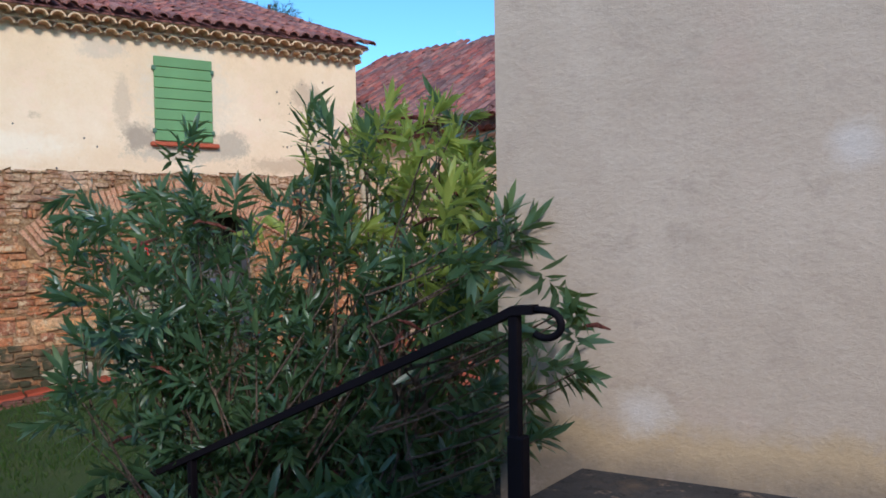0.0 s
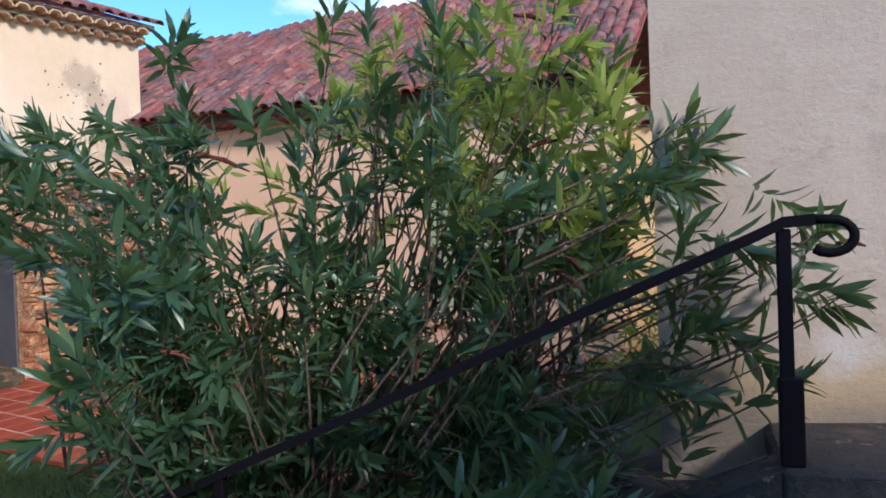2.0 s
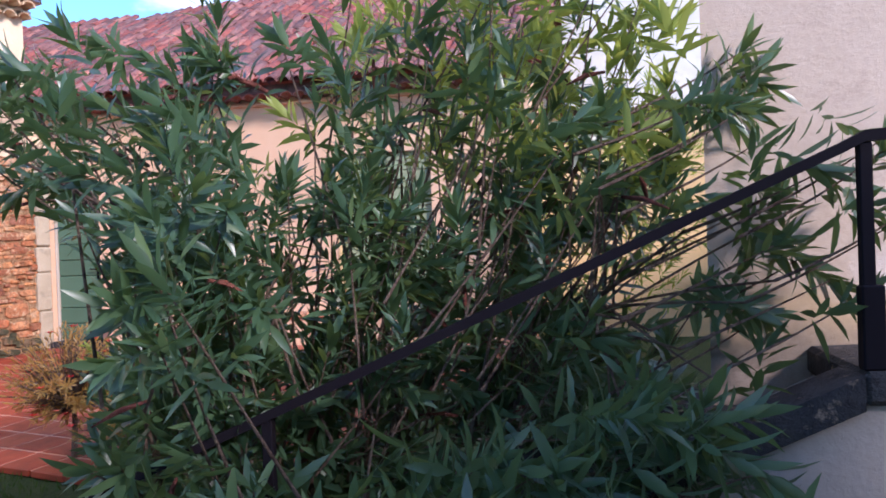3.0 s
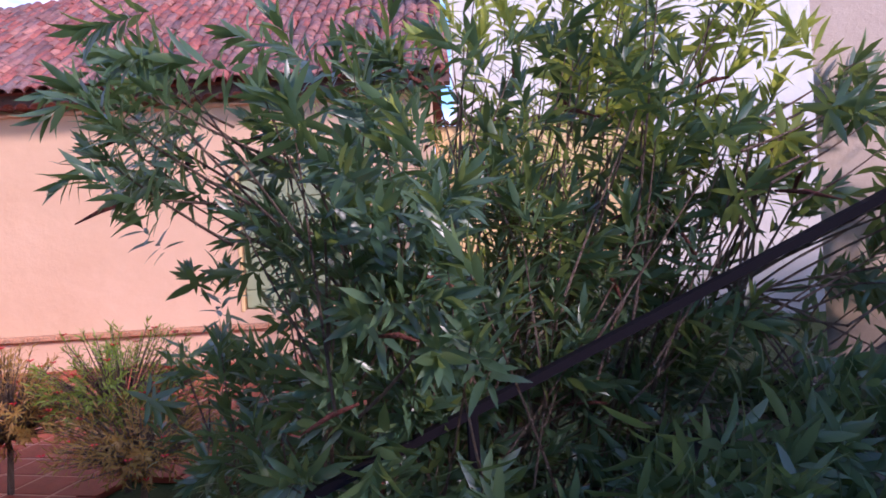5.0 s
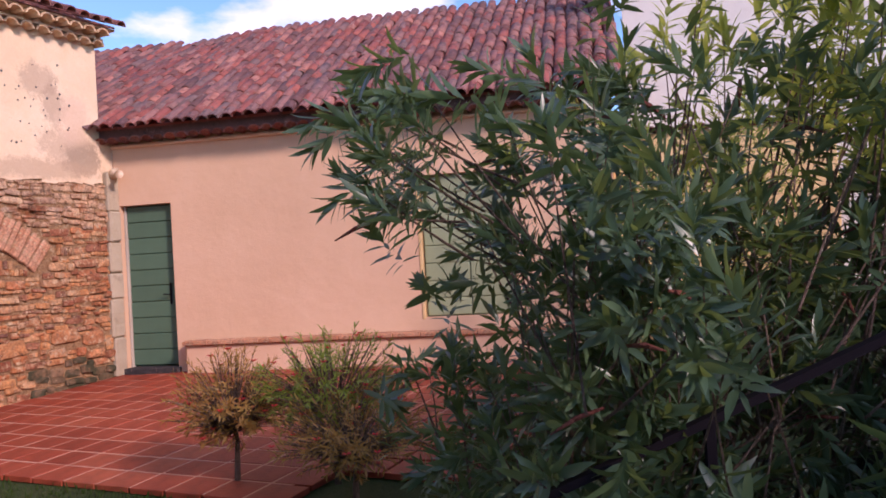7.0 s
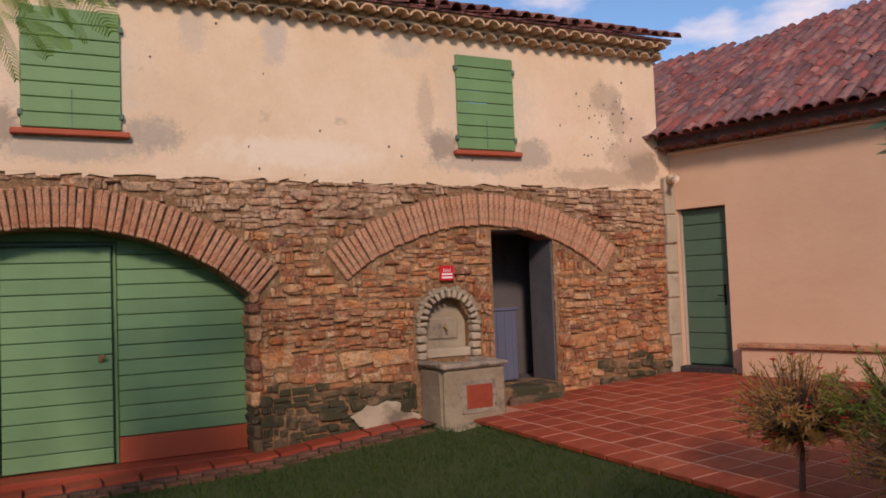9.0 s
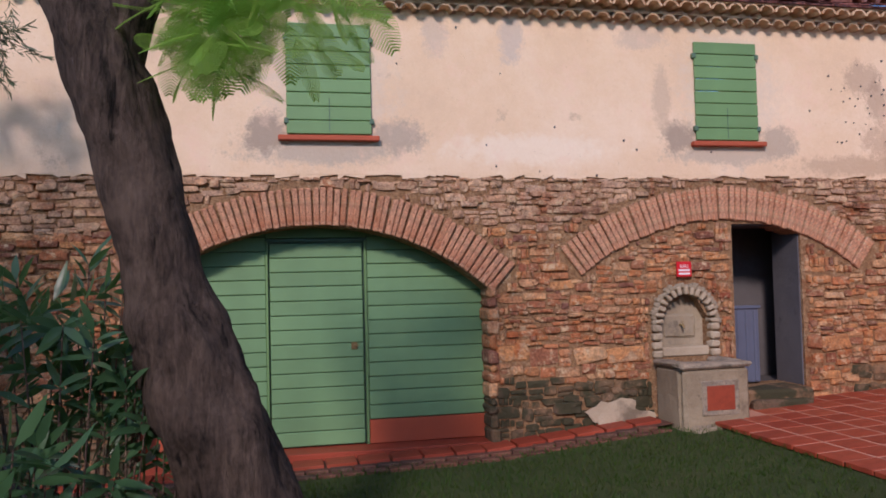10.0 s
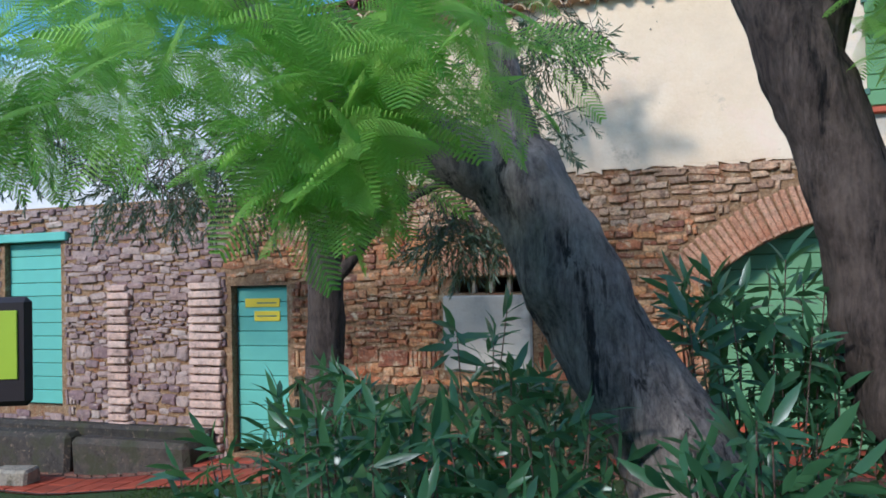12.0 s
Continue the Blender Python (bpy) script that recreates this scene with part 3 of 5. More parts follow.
def blob(cx, cz, rx, rz, seed, k=44):
    """A thin irregular patch of plaster."""
    v, f = [], []
    for i in range(k):
        t = 2 * math.pi * i / k
        w = 1 + 0.5 * noise.noise((math.cos(t) * 1.6, math.sin(t) * 1.6, seed)) + 0.22 * noise.noise((math.cos(t) * 5, math.sin(t) * 5, seed))
        v.append((cx + rx * w * math.cos(t), cz + rz * w * math.sin(t)))
    LAYER[0] = (LAYER[0] + 1) % 5
    return Geo().prism(v, -0.0275 - 0.0015 * LAYER[0], -0.02)


# Raised dark flecks; their colour paints the shade inside small plaster holes.
g = Geo()
for i in range(52):
    x, z = (R.uniform(-4, 5), R.uniform(2.8, 4.3)) if i < 14 else (R.gauss(4.5, 0.3), R.gauss(3.5, 0.3)) if i < 45 else (R.gauss(0.6, 0.9), R.gauss(2.95, 0.12))
    if x < 5.1:
        r = R.uniform(0.005, 0.012)
        g.prism([(x + r * math.cos(t), z + r * R.uniform(0.8, 1.6) * math.sin(t)) for t in np.linspace(0, 2 * math.pi, 8)[:-1]], -0.036, -0.02)
tagged(part("putlog_hole", g, M_DARK, wall_up, "small raised flecks painting the shade of holes in the plaster"), kind="stuff")

# ---- stones ----
def in_ring(x, z):
    for (cx, cz, r), lo in ((BIG, 1.56), (SMALL, 1.70)):
        q = math.hypot(x - cx, z - cz)
        half = math.acos((lo - cz) / r) + 0.012
        if r - 0.012 < q < r + 0.378 and abs(math.atan2(x - cx, z - cz)) < half:
            return True
    return False


def blocked(x, z):
    if -3.42 < x < 0.02 and z < arc_top(*BIG)(x) + 0.02:
        return True
    if 2.70 < x < 3.57 and 0.35 < z < 2.26:
        return True
    if 1.74 < x < 2.54 and 0.4 < z < 1.26 or math.hypot(x - 2.13, z - 1.21) < 0.41:
        return True
    if -5.98 < x < -4.98 and 0.75 < z < 2.05:
        return True
    if -8.62 < x < -7.78 and z < 1.72:
        return True
    if -12.1 < x < -11.05 and 0.18 < z < 2.36:
        return True
    if 2.03 < x < 2.2 and 1.66 < z < 1.83:
        return False
    return in_ring(x, z)


def stone(x0, x1, z0, z1, out):
    """One rough rounded block with an uneven outline and face."""
    w, h = (x1 - x0) / 2, (z1 - z0) / 2
    mx, mz = (x0 + x1) / 2, (z0 + z1) / 2
    seed = R.uniform(0, 90)
    n, e = 9, R.uniform(0.2, 0.62)
    rim = []
    for i in range(n):
        t = 2 * math.pi * (i + R.uniform(-0.3, 0.3)) / n
        c, q = math.cos(t), math.sin(t)
        k = 1.04 + 0.30 * noise.noise((c * 1.5, q * 1.5, seed))
        rim.append((w * k * math.copysign(abs(c) ** e, c), h * k * math.copysign(abs(q) ** e, q)))
    m = min(w, h)
    turn = R.gauss(0, 0.035)
    rim = [(p - q * turn, q + p * turn) for p, q in rim]
    v = []
    for shrink, y in ((0.0, 0.02), (0.0, -0.6 * out), (0.24 * m, -out)):
        for p, q in rim:
            f = 1 - shrink / max(math.hypot(p, q), 1e-4)
            v.append((mx + p * f, y + (R.uniform(-0.006, 0.006) if y < 0 else 0), mz + q * f))
    v.append((mx + R.uniform(-0.2, 0.2) * w, -out - R.uniform(0.0, 0.012), mz + R.uniform(-0.2, 0.2) * h))
    f = [(r * n + i, r * n + (i + 1) % n, r * n + n + (i + 1) % n, r * n + n + i) for r in (0, 1) for i in range(n)]
    f += [(2 * n + i, 2 * n + (i + 1) % n, 3 * n) for i in range(n)]
    return v, f


def kind_of(x, z):
    if x < -8.6:
        return "earth"
    if -8.6 <= x and z < 0.62 + 0.2 * noise.noise((x * 1.2, 0, 3)) and (x < 1.8 or x > 4.2) and x > -8:
        return "moss"
    if z > 2.2:
        return "pale"
    return "stone"


MATS = {"earth": M_EARTHWALL, "moss": M_STONE_MOSS, "pale": M_STONE_PALE, "stone": M_STONE}
near_count, rest = 0, {k: Geo() for k in MATS}
STONES = []
z = -0.55
while z < BAND - 0.03:
    h = R.choice((0.08, 0.11, 0.14, 0.18) if z < 0.9 else (0.05, 0.06, 0.08, 0.10) if z < 2.2 else (0.045, 0.055, 0.07, 0.09))
    h = min(h, BAND - 0.005 - z)
    x = -15.5 + R.uniform(0, 0.3)
    while x < 5.26:
        bricky = R.random() < (0.55 if 0.9 < x < 4.3 and 0.55 < z < 2.2 else 0.22)
        w = R.uniform(0.08, 0.20) if bricky else R.uniform(0.7, 2.2 if h > 0.1 else 3.0) * h + 0.03
        w = min(w, 5.28 - x)
        if w < 0.04:
            break
        zz = z + 0.09 * noise.noise((x * 1.3, z * 2.0, 9)) + R.uniform(-0.024, 0.024)
        zz = min(zz, BAND - 0.02 - h)
        if not any(blocked(px, pz) for px in (x, x + w / 2, x + w) for pz in (zz + 0.01, zz + h - 0.01)):
            if z + h > gz(x, 0) - 0.1:
                if bricky and h > 0.085:
                    hh = h / 2
                    for q in (0, 1):
                        STONES.append((x + 0.006, x + w - 0.006, zz + q * hh + 0.005, zz + (q + 1) * hh - 0.005, R.uniform(0.004, 0.022)))
                else:
                    STONES.append((x + 0.007, x + w - 0.007, zz + 0.007, zz + h - 0.007, R.uniform(0.006, 0.034) if R.random() < 0.85 else R.uniform(0.03, 0.05)))
        else:
            # small fillers beside an opening
            q = x
            while q < x + w - 0.03:
                ww = min(0.05, x + w - q)
                if not any(blocked(px, pz) for px in (q, q + ww) for pz in (zz + 0.01, zz + h - 0.01)) and z + h > gz(q, 0) - 0.1:
                    STONES.append((q + 0.004, q + ww - 0.004, zz + 0.006, zz + h - 0.006, R.uniform(0.012, 0.035)))
                q += 0.052
        x += w
    z += h

# ---- brick arches ----
def arch_ring(circle, z_spring, width, thick):
    cx, cz, r = circle
    half = math.acos((z_spring - cz) / r)
    n = int(2 * half * (r + thick / 2) / width)
    meshes = []
    for k in range(4):
        e = R.uniform(-0.012, 0.012)
        gg = Geo().box(-width * 0.42, width * 0.42, -0.055 + e, 0.30, r + 0.004 * k, r + thick - R.uniform(0, 0.03), 0.010, 0.003)
        meshes.append(gg.mesh("brick", M_BRICK))
    for i in range(n):
        a = -half + (i + 0.5) * 2 * half / n + R.uniform(-0.003, 0.003)
        part("brick", meshes[R.randrange(4)], None, wall_low, m=Matrix.Translation((cx, R.uniform(-0.008, 0.008), cz)) @ Matrix.Rotation(a, 4, 'Y') @ Matrix.Rotation(R.uniform(-0.012, 0.012), 4, 'Z'))


# ---- gate ----
def boards(parent, x0, x1, z0, z1, y, mat, h, thick=0.03, gap=0.006, name="board"):
    n = max(1, round((z1 - z0) / h))
    h = (z1 - z0) / n
    me = Geo().box(x0 + 0.002, x1 - 0.002, 0, thick, gap / 2, h - gap / 2, 0.007).mesh(name, mat)
    for i in range(n):
        part(name, me, None, parent, m=Matrix.Translation((0, y + R.uniform(-0.003, 0.003), z0 + i * h)))


def build_gate():
    gt = thing("arched_gate", "sage green boarded arched gate with a small door", "gate", pose(0, 0.30, 0))
    part("backing", Geo().box(-3.45, 0.05, 0.045, 0.075, 0.05, 2.32), M_DKGREEN, gt)
    for x0, x1 in ((-3.42, -2.19), (-1.19, 0.04)):
        boards(gt, x0, x1, 0.31, 2.30, 0.0, M_GREENB, 0.143)
        part("skirting", Geo().box(x0, x1, -0.006, 0.04, 0.07, 0.305, 0.006), M_REDBASE, gt, "red ochre skirting board")
    for x in (-2.18, -1.205):
        part("door_post", Geo().box(x - 0.012, x + 0.012, -0.012, 0.04, 0.07, 2.12, 0.004), M_GREEN, gt)
    part("lintel_rail", Geo().box(-2.19, -1.19, -0.012, 0.04, 2.105, 2.135, 0.004), M_DKGREEN, gt)
    part("threshold", Geo().box(-3.4, 0.0, -0.30, 0.2, -0.15, 0.066, 0.01), M_TERRA, gt, "red tiled threshold")
    boards(gt, -2.19, -1.19, 2.14, 2.30, 0.0, M_GREENB, 0.16)
    w = part("wicket_door", Geo().box(-2.155, -1.23, 0.03, 0.044, 0.075, 2.09), M_DKGREEN, gt)
    boards(w, -2.155, -1.235, 0.08, 2.09, 0.0, M_GREENB, 0.143)
    part("latch", Geo().box(-1.36, -1.30, -0.02, 0.0, 1.02, 1.09, 0.006).tube([(-1.33, -0.02, 1.06), (-1.33, -0.05, 1.06), (-1.29, -0.05, 1.06)], 0.008, 6), M_BRASS, w, "tarnished latch")


build_gate()
for jx, jd in ((0.0, -1), (-3.4, 1)):
    z = -0.05
    while z < 1.52:
        h = R.uniform(0.07, 0.17)
        a, b = sorted((jx + jd * R.uniform(0.012, 0.035), jx - jd * R.uniform(0.04, 0.10)))
        part("jamb_stone", Geo().box(a, b, -0.045 - R.uniform(0, 0.015), 0.27, z, z + h - 0.008, 0.022, 0.010), M_STONE_MOSS if z < 0.5 else M_STONE, wall_low)
        z += h


def build_shutter(x0, x1, z0, z1, sill):
    s = thing("window_shutter", "closed sage green boarded window shutters", "shutter", pose(0, -0.03, 0), "upper window shutters")
    boards(s, x0, x1, z0, z1, -0.035, M_GREEN, 0.138, 0.03)
    for zz in (z0 + 0.10, z1 - 0.18):
        for x in (x0, x1):
            part("hinge", Geo().box(x - 0.022, x + 0.022, -0.045, 0.005, zz, zz + 0.055, 0.006), M_DKGREEN, s)
    part("meeting_strip", Geo().box((x0 + x1) / 2 - 0.004, (x0 + x1) / 2 + 0.004, -0.04, -0.03, z0 + 0.02, z0 + 0.35), M_DKGREEN, s)
    part("window_sill", Geo().box(sill[0], sill[1], -0.075, 0.02, z0 - 0.065, z0 - 0.015, 0.008), M_REDBASE, s, "red clay window sill")


build_shutter(-1.97, -1.15, 3.125, 4.21, (-2.05, -1.08))
build_shutter(2.32, 3.06, 3.115, 4.18, (2.27, 3.13))

# ---- eaves and roofs ----
def barrel(width, length, rise, thick=0.014, seg=5, taper=0.86):
    v = []
    for y, sc in ((0, 1.0), (length, taper)):
        for r in (1.0, 1 - thick / (width / 2)):
            for i in range(seg + 1):
                t = math.pi * i / seg
                v.append((-math.cos(t) * width / 2 * sc * r, y, math.sin(t) * rise * sc * r))
    n = seg + 1
    f = []
    for i in range(seg):
        f += [(i, i + 1, 2 * n + i + 1, 2 * n + i), (n + i + 1, n + i, 3 * n + i, 3 * n + i + 1), (i + 1, i, n + i, n + i + 1), (2 * n + i, 2 * n + i + 1, 3 * n + i + 1, 3 * n + i)]
    return v, f


TILE_V, TILE_F = barrel(0.15, 0.40, 0.062)


def tile_row(parent, cols, rows, eave_at, up_at, mat, near=0):
    """Barrel tiles. eave_at(i) gives the foot, up_at(i) the vector of one tile step up the slope."""
    me = Geo().add(TILE_V, TILE_F).mesh("roof_tile", mat)
    mats, made = [], 0
    for i in range(cols):
        p, u = eave_at(i), up_at(i)
        un = u.normalized()
        side = Vector((un.y, -un.x, 0)).normalized()
        nrm = side.cross(un)
        for k in range(rows):
            q = p + u * k + nrm * (0.012 + R.uniform(-0.008, 0.01)) + side * R.uniform(-0.012, 0.012)
            ang = R.uniform(-0.09, 0.09)
            u2 = (un + nrm * R.uniform(-0.01, 0.035) + side * ang).normalized()
            s2 = (side - u2 * side.dot(u2)).normalized()
            m = Matrix((s2, u2, s2.cross(u2))).transposed().to_4x4()
            m.translation = q
            if k == 0 and made < near:
                part("roof_tile", me, None, parent, m=parent.matrix_basis.inverted() @ m)
                made += 1
            else:
                mats.append(np.array(m)[:3, :])
    b = part("roof_tiles", batch("roof_tiles", TILE_V, TILE_F, mats, mat), None, parent, m=parent.matrix_basis.inverted())
    b["kind"] = "stuff"


def build_house_roof():
    roof = thing("roof_house", "weathered red barrel tile roof with double tiled eaves", "roof", kind="structure")
    deck = Geo().add([(-8, -0.33, 4.565), (5.24, -0.33, 4.565), (5.24, 6.4, 6.935), (-8, 6.4, 6.935), (-8, -0.33, 4.54), (5.24, -0.33, 4.54), (5.24, 6.4, 6.89), (-8, 6.4, 6.89)],
                     [(0, 1, 2, 3), (7, 6, 5, 4), (0, 4, 5, 1), (1, 5, 6, 2), (2, 6, 7, 3), (3, 7, 4, 0)])
    part("roof_deck", deck, M_ROOF, roof)
    up = Vector((0, 0.332, 0.117))
    tile_row(roof, 78, 19, lambda i: Vector((5.25 - 0.17 * i, -0.41 + R.uniform(-0.015, 0.015), 4.56)), lambda i: up, M_ROOF, 78)
    # two corbelled rows of tile ends
    for row, (y, z, off) in enumerate(((-0.16, 4.36, 0.0), (-0.31, 4.458, 0.09))):
        part("eaves_course", Geo().box(-8, 5.24 + 0.04 * row, y + 0.02, 0.1, z + 0.068, z + 0.095, 0.006), M_CREAM, roof, "lime mortar course between the tile rows")
        part("eaves_fill", Geo().box(-8, 5.22, y + 0.19, 0.1, z - 0.005, z + 0.07), M_CREAM, roof)
        me = Geo().add(*barrel(0.178, 0.28, 0.072, 0.022)).mesh("eaves_tile", M_GENOISE)
        for i in range(72):
            part("eaves_tile", me, None, roof, m=Matrix.Translation((5.14 + 0.04 * row - off - 0.185 * i, y + R.uniform(-0.008, 0.008), z)))


build_house_roof()


def ridge_z(s):
    return 5.33 if s > 0.7 else 5.33 - 0.085 * (0.7 - s)


def build_wing_roof():
    roof = thing("roof_wing", "low red and grey barrel tile roof", "roof", kind="structure")
    S0, S1, D0, D1, Z0 = -3.0, 6.15, -0.36, 3.2, 3.33
    P = lambda s, d, z: PINK @ Vector((s, d, z))
    deck = Geo()
    for a, b in ((-0.9, 0.7), (0.7, S1)):
        deck.add([P(a, D0 + 0.12, Z0 + 0.05), P(b, D0 + 0.12, Z0 + 0.05), P(b, D1, ridge_z(b)), P(a, D1, ridge_z(a)), P(a, D0 + 0.12, Z0 + 0.02), P(b, D0 + 0.12, Z0 + 0.02), P(b, D1, ridge_z(b) - 0.05), P(a, D1, ridge_z(a) - 0.05)],
                 [(0, 1, 2, 3), (7, 6, 5, 4), (0, 4, 5, 1), (1, 5, 6, 2), (2, 6, 7, 3), (3, 7, 4, 0)])
    deck.add([P(S0, 1.2, 4.2), P(-0.9, D0, Z0), P(-0.9, D1, ridge_z(-0.9)), P(S0, D1, ridge_z(S0))], [(0, 1, 2, 3)])
    deck.add([P(S0, D1, ridge_z(S0)), P(0.7, D1, 5.33), P(S1, D1, 5.33), P(S1, 6.6, 3.4), P(S0, 6.6, 3.2)], [(0, 1, 2, 3, 4)])
    part("roof_deck", deck, M_ROOFRED, roof)
    part("eaves_fill", Geo().box(-0.9, S1, D0 + 0.17, 0.04, Z0 - 0.07, Z0 + 0.045), M_ROOF, roof, m=PINK)
    n = int((S1 + 0.75) / 0.15)
    run = D1 - D0

    def up(i):
        s = S1 - 0.1 - 0.15 * i
        return (P(s, D1, ridge_z(s)) - P(s, D0, Z0)) / 19.5

    tile_row(roof, n, 20, lambda i: P(S1 - 0.1 - 0.15 * i, D0 - 0.06 + R.uniform(-0.02, 0.02), Z0 + 0.0), up, M_ROOFRED, n)
    tile_row(roof, 12, 14, lambda i: P(-0.85 - 0.2 * i, D0 + 1.2, Z0 + 0.65), lambda i: up(40) * 0.98, M_ROOFRED)
    me = Geo().add(*barrel(0.16, 0.22, 0.06, 0.015)).mesh("eaves_tile", M_ROOF)
    for i in range(n):
        part("eaves_tile", me, None, roof, m=PINK @ Matrix.Translation((S1 - 0.14 - 0.15 * i, D0 + 0.10, Z0 - 0.12)))
    ridge = Geo().add(*barrel(0.22, 0.45, 0.09)).mesh("ridge_tile", M_ROOFRED)
    for i in range(17):
        s = 0.7 + 0.31 * i
        part("ridge_tile", ridge, None, roof, m=PINK @ Matrix.Translation((s, D1, 5.30)) @ Matrix.Rotation(radians(-90), 4, 'Z'))


build_wing_roof()

# ---- pink wing wall ----
WING_HOLES = [(0.06, 0.735, 0.46, 2.465), (3.80, 4.85, 0.95, 2.56)]
g = wall_strips(Geo(), 0.0, 5.95, -0.3, 3.36, 0.0, 0.4, WING_HOLES)
wing = part("wall_wing", g, M_PINK, m=PINK)
tagged(wing, "smooth pink plastered wall of the low wing", "wall", kind="structure")
tagged(part("wall_wing_back", Geo().box(5.55, 5.95, 0.4, 6.4, -0.3, 3.4).box(-2.8, -0.004, 0.55, 0.95, -0.3, 3.72).box(0.0, 5.95, 6.0, 6.4, -0.3, 3.3), M_PINK, m=PINK), "plain pink plastered end and back walls of the wing", "wall", kind="structure")
part("cornice", Geo().box(0.0, 5.95, -0.05, 0.0, 3.16, 3.20, 0.01), M_PINK, wing)
bench = part("plinth_ledge", Geo().box(0.92, 5.95, -0.16, -0.002, 0.1, 0.755, 0.015), M_PINK, wing, "low pink plastered plinth")
n = 16
me = Geo().box(-0.155, 0.155, -0.21, 0.0, 0.757, 0.805, 0.008, 0.002).mesh("ledge_brick", M_BRICK)
for i in range(n):
    part("ledge_brick", me, None, bench, m=Matrix.Translation((1.06 + 0.318 * i, R.uniform(-0.006, 0.004), R.uniform(-0.003, 0.003))))


def build_wing_door():
    d = thing("boarded_door", "dark green boarded door with a black handle", "door", PINK @ Matrix.Translation((0, 0.10, 0)))
    d["kind"] = "thing"
    part("backing", Geo().box(0.08, 0.735, 0.04, 0.06, 0.49, 2.46), M_DKGREEN, d)
    boards(d, 0.085, 0.733, 0.505, 2.45, 0.0, M_DKGREEN, 0.20)
    part("door_frame", Geo().box(0.06, 0.09, -0.03, 0.05, 0.48, 2.463, 0.006), M_REPAIR, d)
    part("threshold", Geo().box(0.03, 0.77, -0.16, 0.06, 0.40, 0.49, 0.01), M_DARKSLAB, d, "dark stone threshold")
    h = part("handle_plate", Geo().box(0.615, 0.64, -0.012, 0.0, 1.24, 1.50, 0.004), M_IRON, d)
    part("door_handle", Geo().tube([(0.628, -0.01, 1.36), (0.628, -0.045, 1.36), (0.55, -0.05, 1.365)], 0.008, 6), M_IRON, h)


build_wing_door()
# rough plastered jamb between house and wing
g = Geo()
z = 0.40
while z < 2.75:
    h = R.uniform(0.25, 0.6)
    g.box(5.25 + R.uniform(-0.015, 0.015), 5.43, -0.06 - R.uniform(0, 0.02), 0.1, z, z + h - 0.004, 0.02, 0.008)
    z += h
tagged(part("corner_jamb", g, M_PALELIME, wall_low, "rough plastered stone jamb"), kind="stuff")
part("pipe_stub", Geo().tube([(5.36, 0.0, 2.84), (5.30, -0.16, 2.86), (5.22, -0.30, 2.82)], [0.055, 0.06, 0.05], 10), M_CREAM, wall_low, "short plastered overflow pipe", True)


def build_wing_window():
    w = thing("window_shutter", "faded olive boarded shutters on the pink wing", "shutter", PINK @ Matrix.Translation((0, 0.06, 0)))
    part("backing", Geo().box(3.80, 4.85, 0.04, 0.06, 0.95, 2.56), M_OLIVEP, w)
    for a, b in ((3.81, 4.32), (4.33, 4.84)):
        boards(w, a, b, 0.96, 2.55, 0.0, M_OLIVEP, 0.2)
    part("window_frame", Geo().box(3.76, 3.80, -0.07, 0.02, 0.93, 2.60, 0.006), M_OCHRE, w, "ochre window surround")


build_wing_window()


# ---- small doorway in the stone wall ----
def build_small_doorway():
    d = thing("half_door", "blue grey metal half door in a dark doorway", "door", pose(0, 0.30, 0))
    part("panel", Geo().box(2.74, 3.20, 0.0, 0.03, 0.47, 1.30, 0.01), M_BLUEGREY, d)
    for x in (2.82, 2.93, 3.04, 3.14):
        part("rib", Geo().box(x - 0.012, x + 0.012, -0.012, 0.002, 0.49, 1.27, 0.005), M_BLUEGREY, d)
    part("top_rail", Geo().box(2.735, 3.22, -0.02, 0.04, 1.29, 1.325, 0.006), M_BLUEGREY, d)
    # Room walls coloured dark to paint the dimness inside.
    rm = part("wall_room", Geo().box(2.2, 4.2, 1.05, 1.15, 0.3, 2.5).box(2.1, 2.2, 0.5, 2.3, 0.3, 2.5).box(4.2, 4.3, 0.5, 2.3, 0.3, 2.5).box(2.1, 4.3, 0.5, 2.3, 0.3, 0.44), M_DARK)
    tagged(rm, "plastered room behind the doorway, its dimness put in the colour", "wall", kind="structure")
    part("step_slab", Geo().box(2.66, 3.52, -0.20, 0.3, 0.15, 0.45, 0.03, 0.012).box(2.70, 3.40, -0.36, -0.205, 0.15, 0.36, 0.03, 0.014), M_STONE_MOSS, wall_low, "worn stone doorstep")
    # The reveal lining carries the doorway's shade in its colour.
    part("door_reveal", Geo().box(3.535, 3.56, 0.03, 0.5, 0.45, 2.215, 0.004).box(2.71, 2.725, 0.03, 0.5, 0.45, 2.215, 0.004).box(2.726, 3.534, 0.03, 0.5, 2.20, 2.225, 0.004), M_REVEAL, wall_low, "plastered door reveal with its shade put in dark grey")


build_small_doorway()


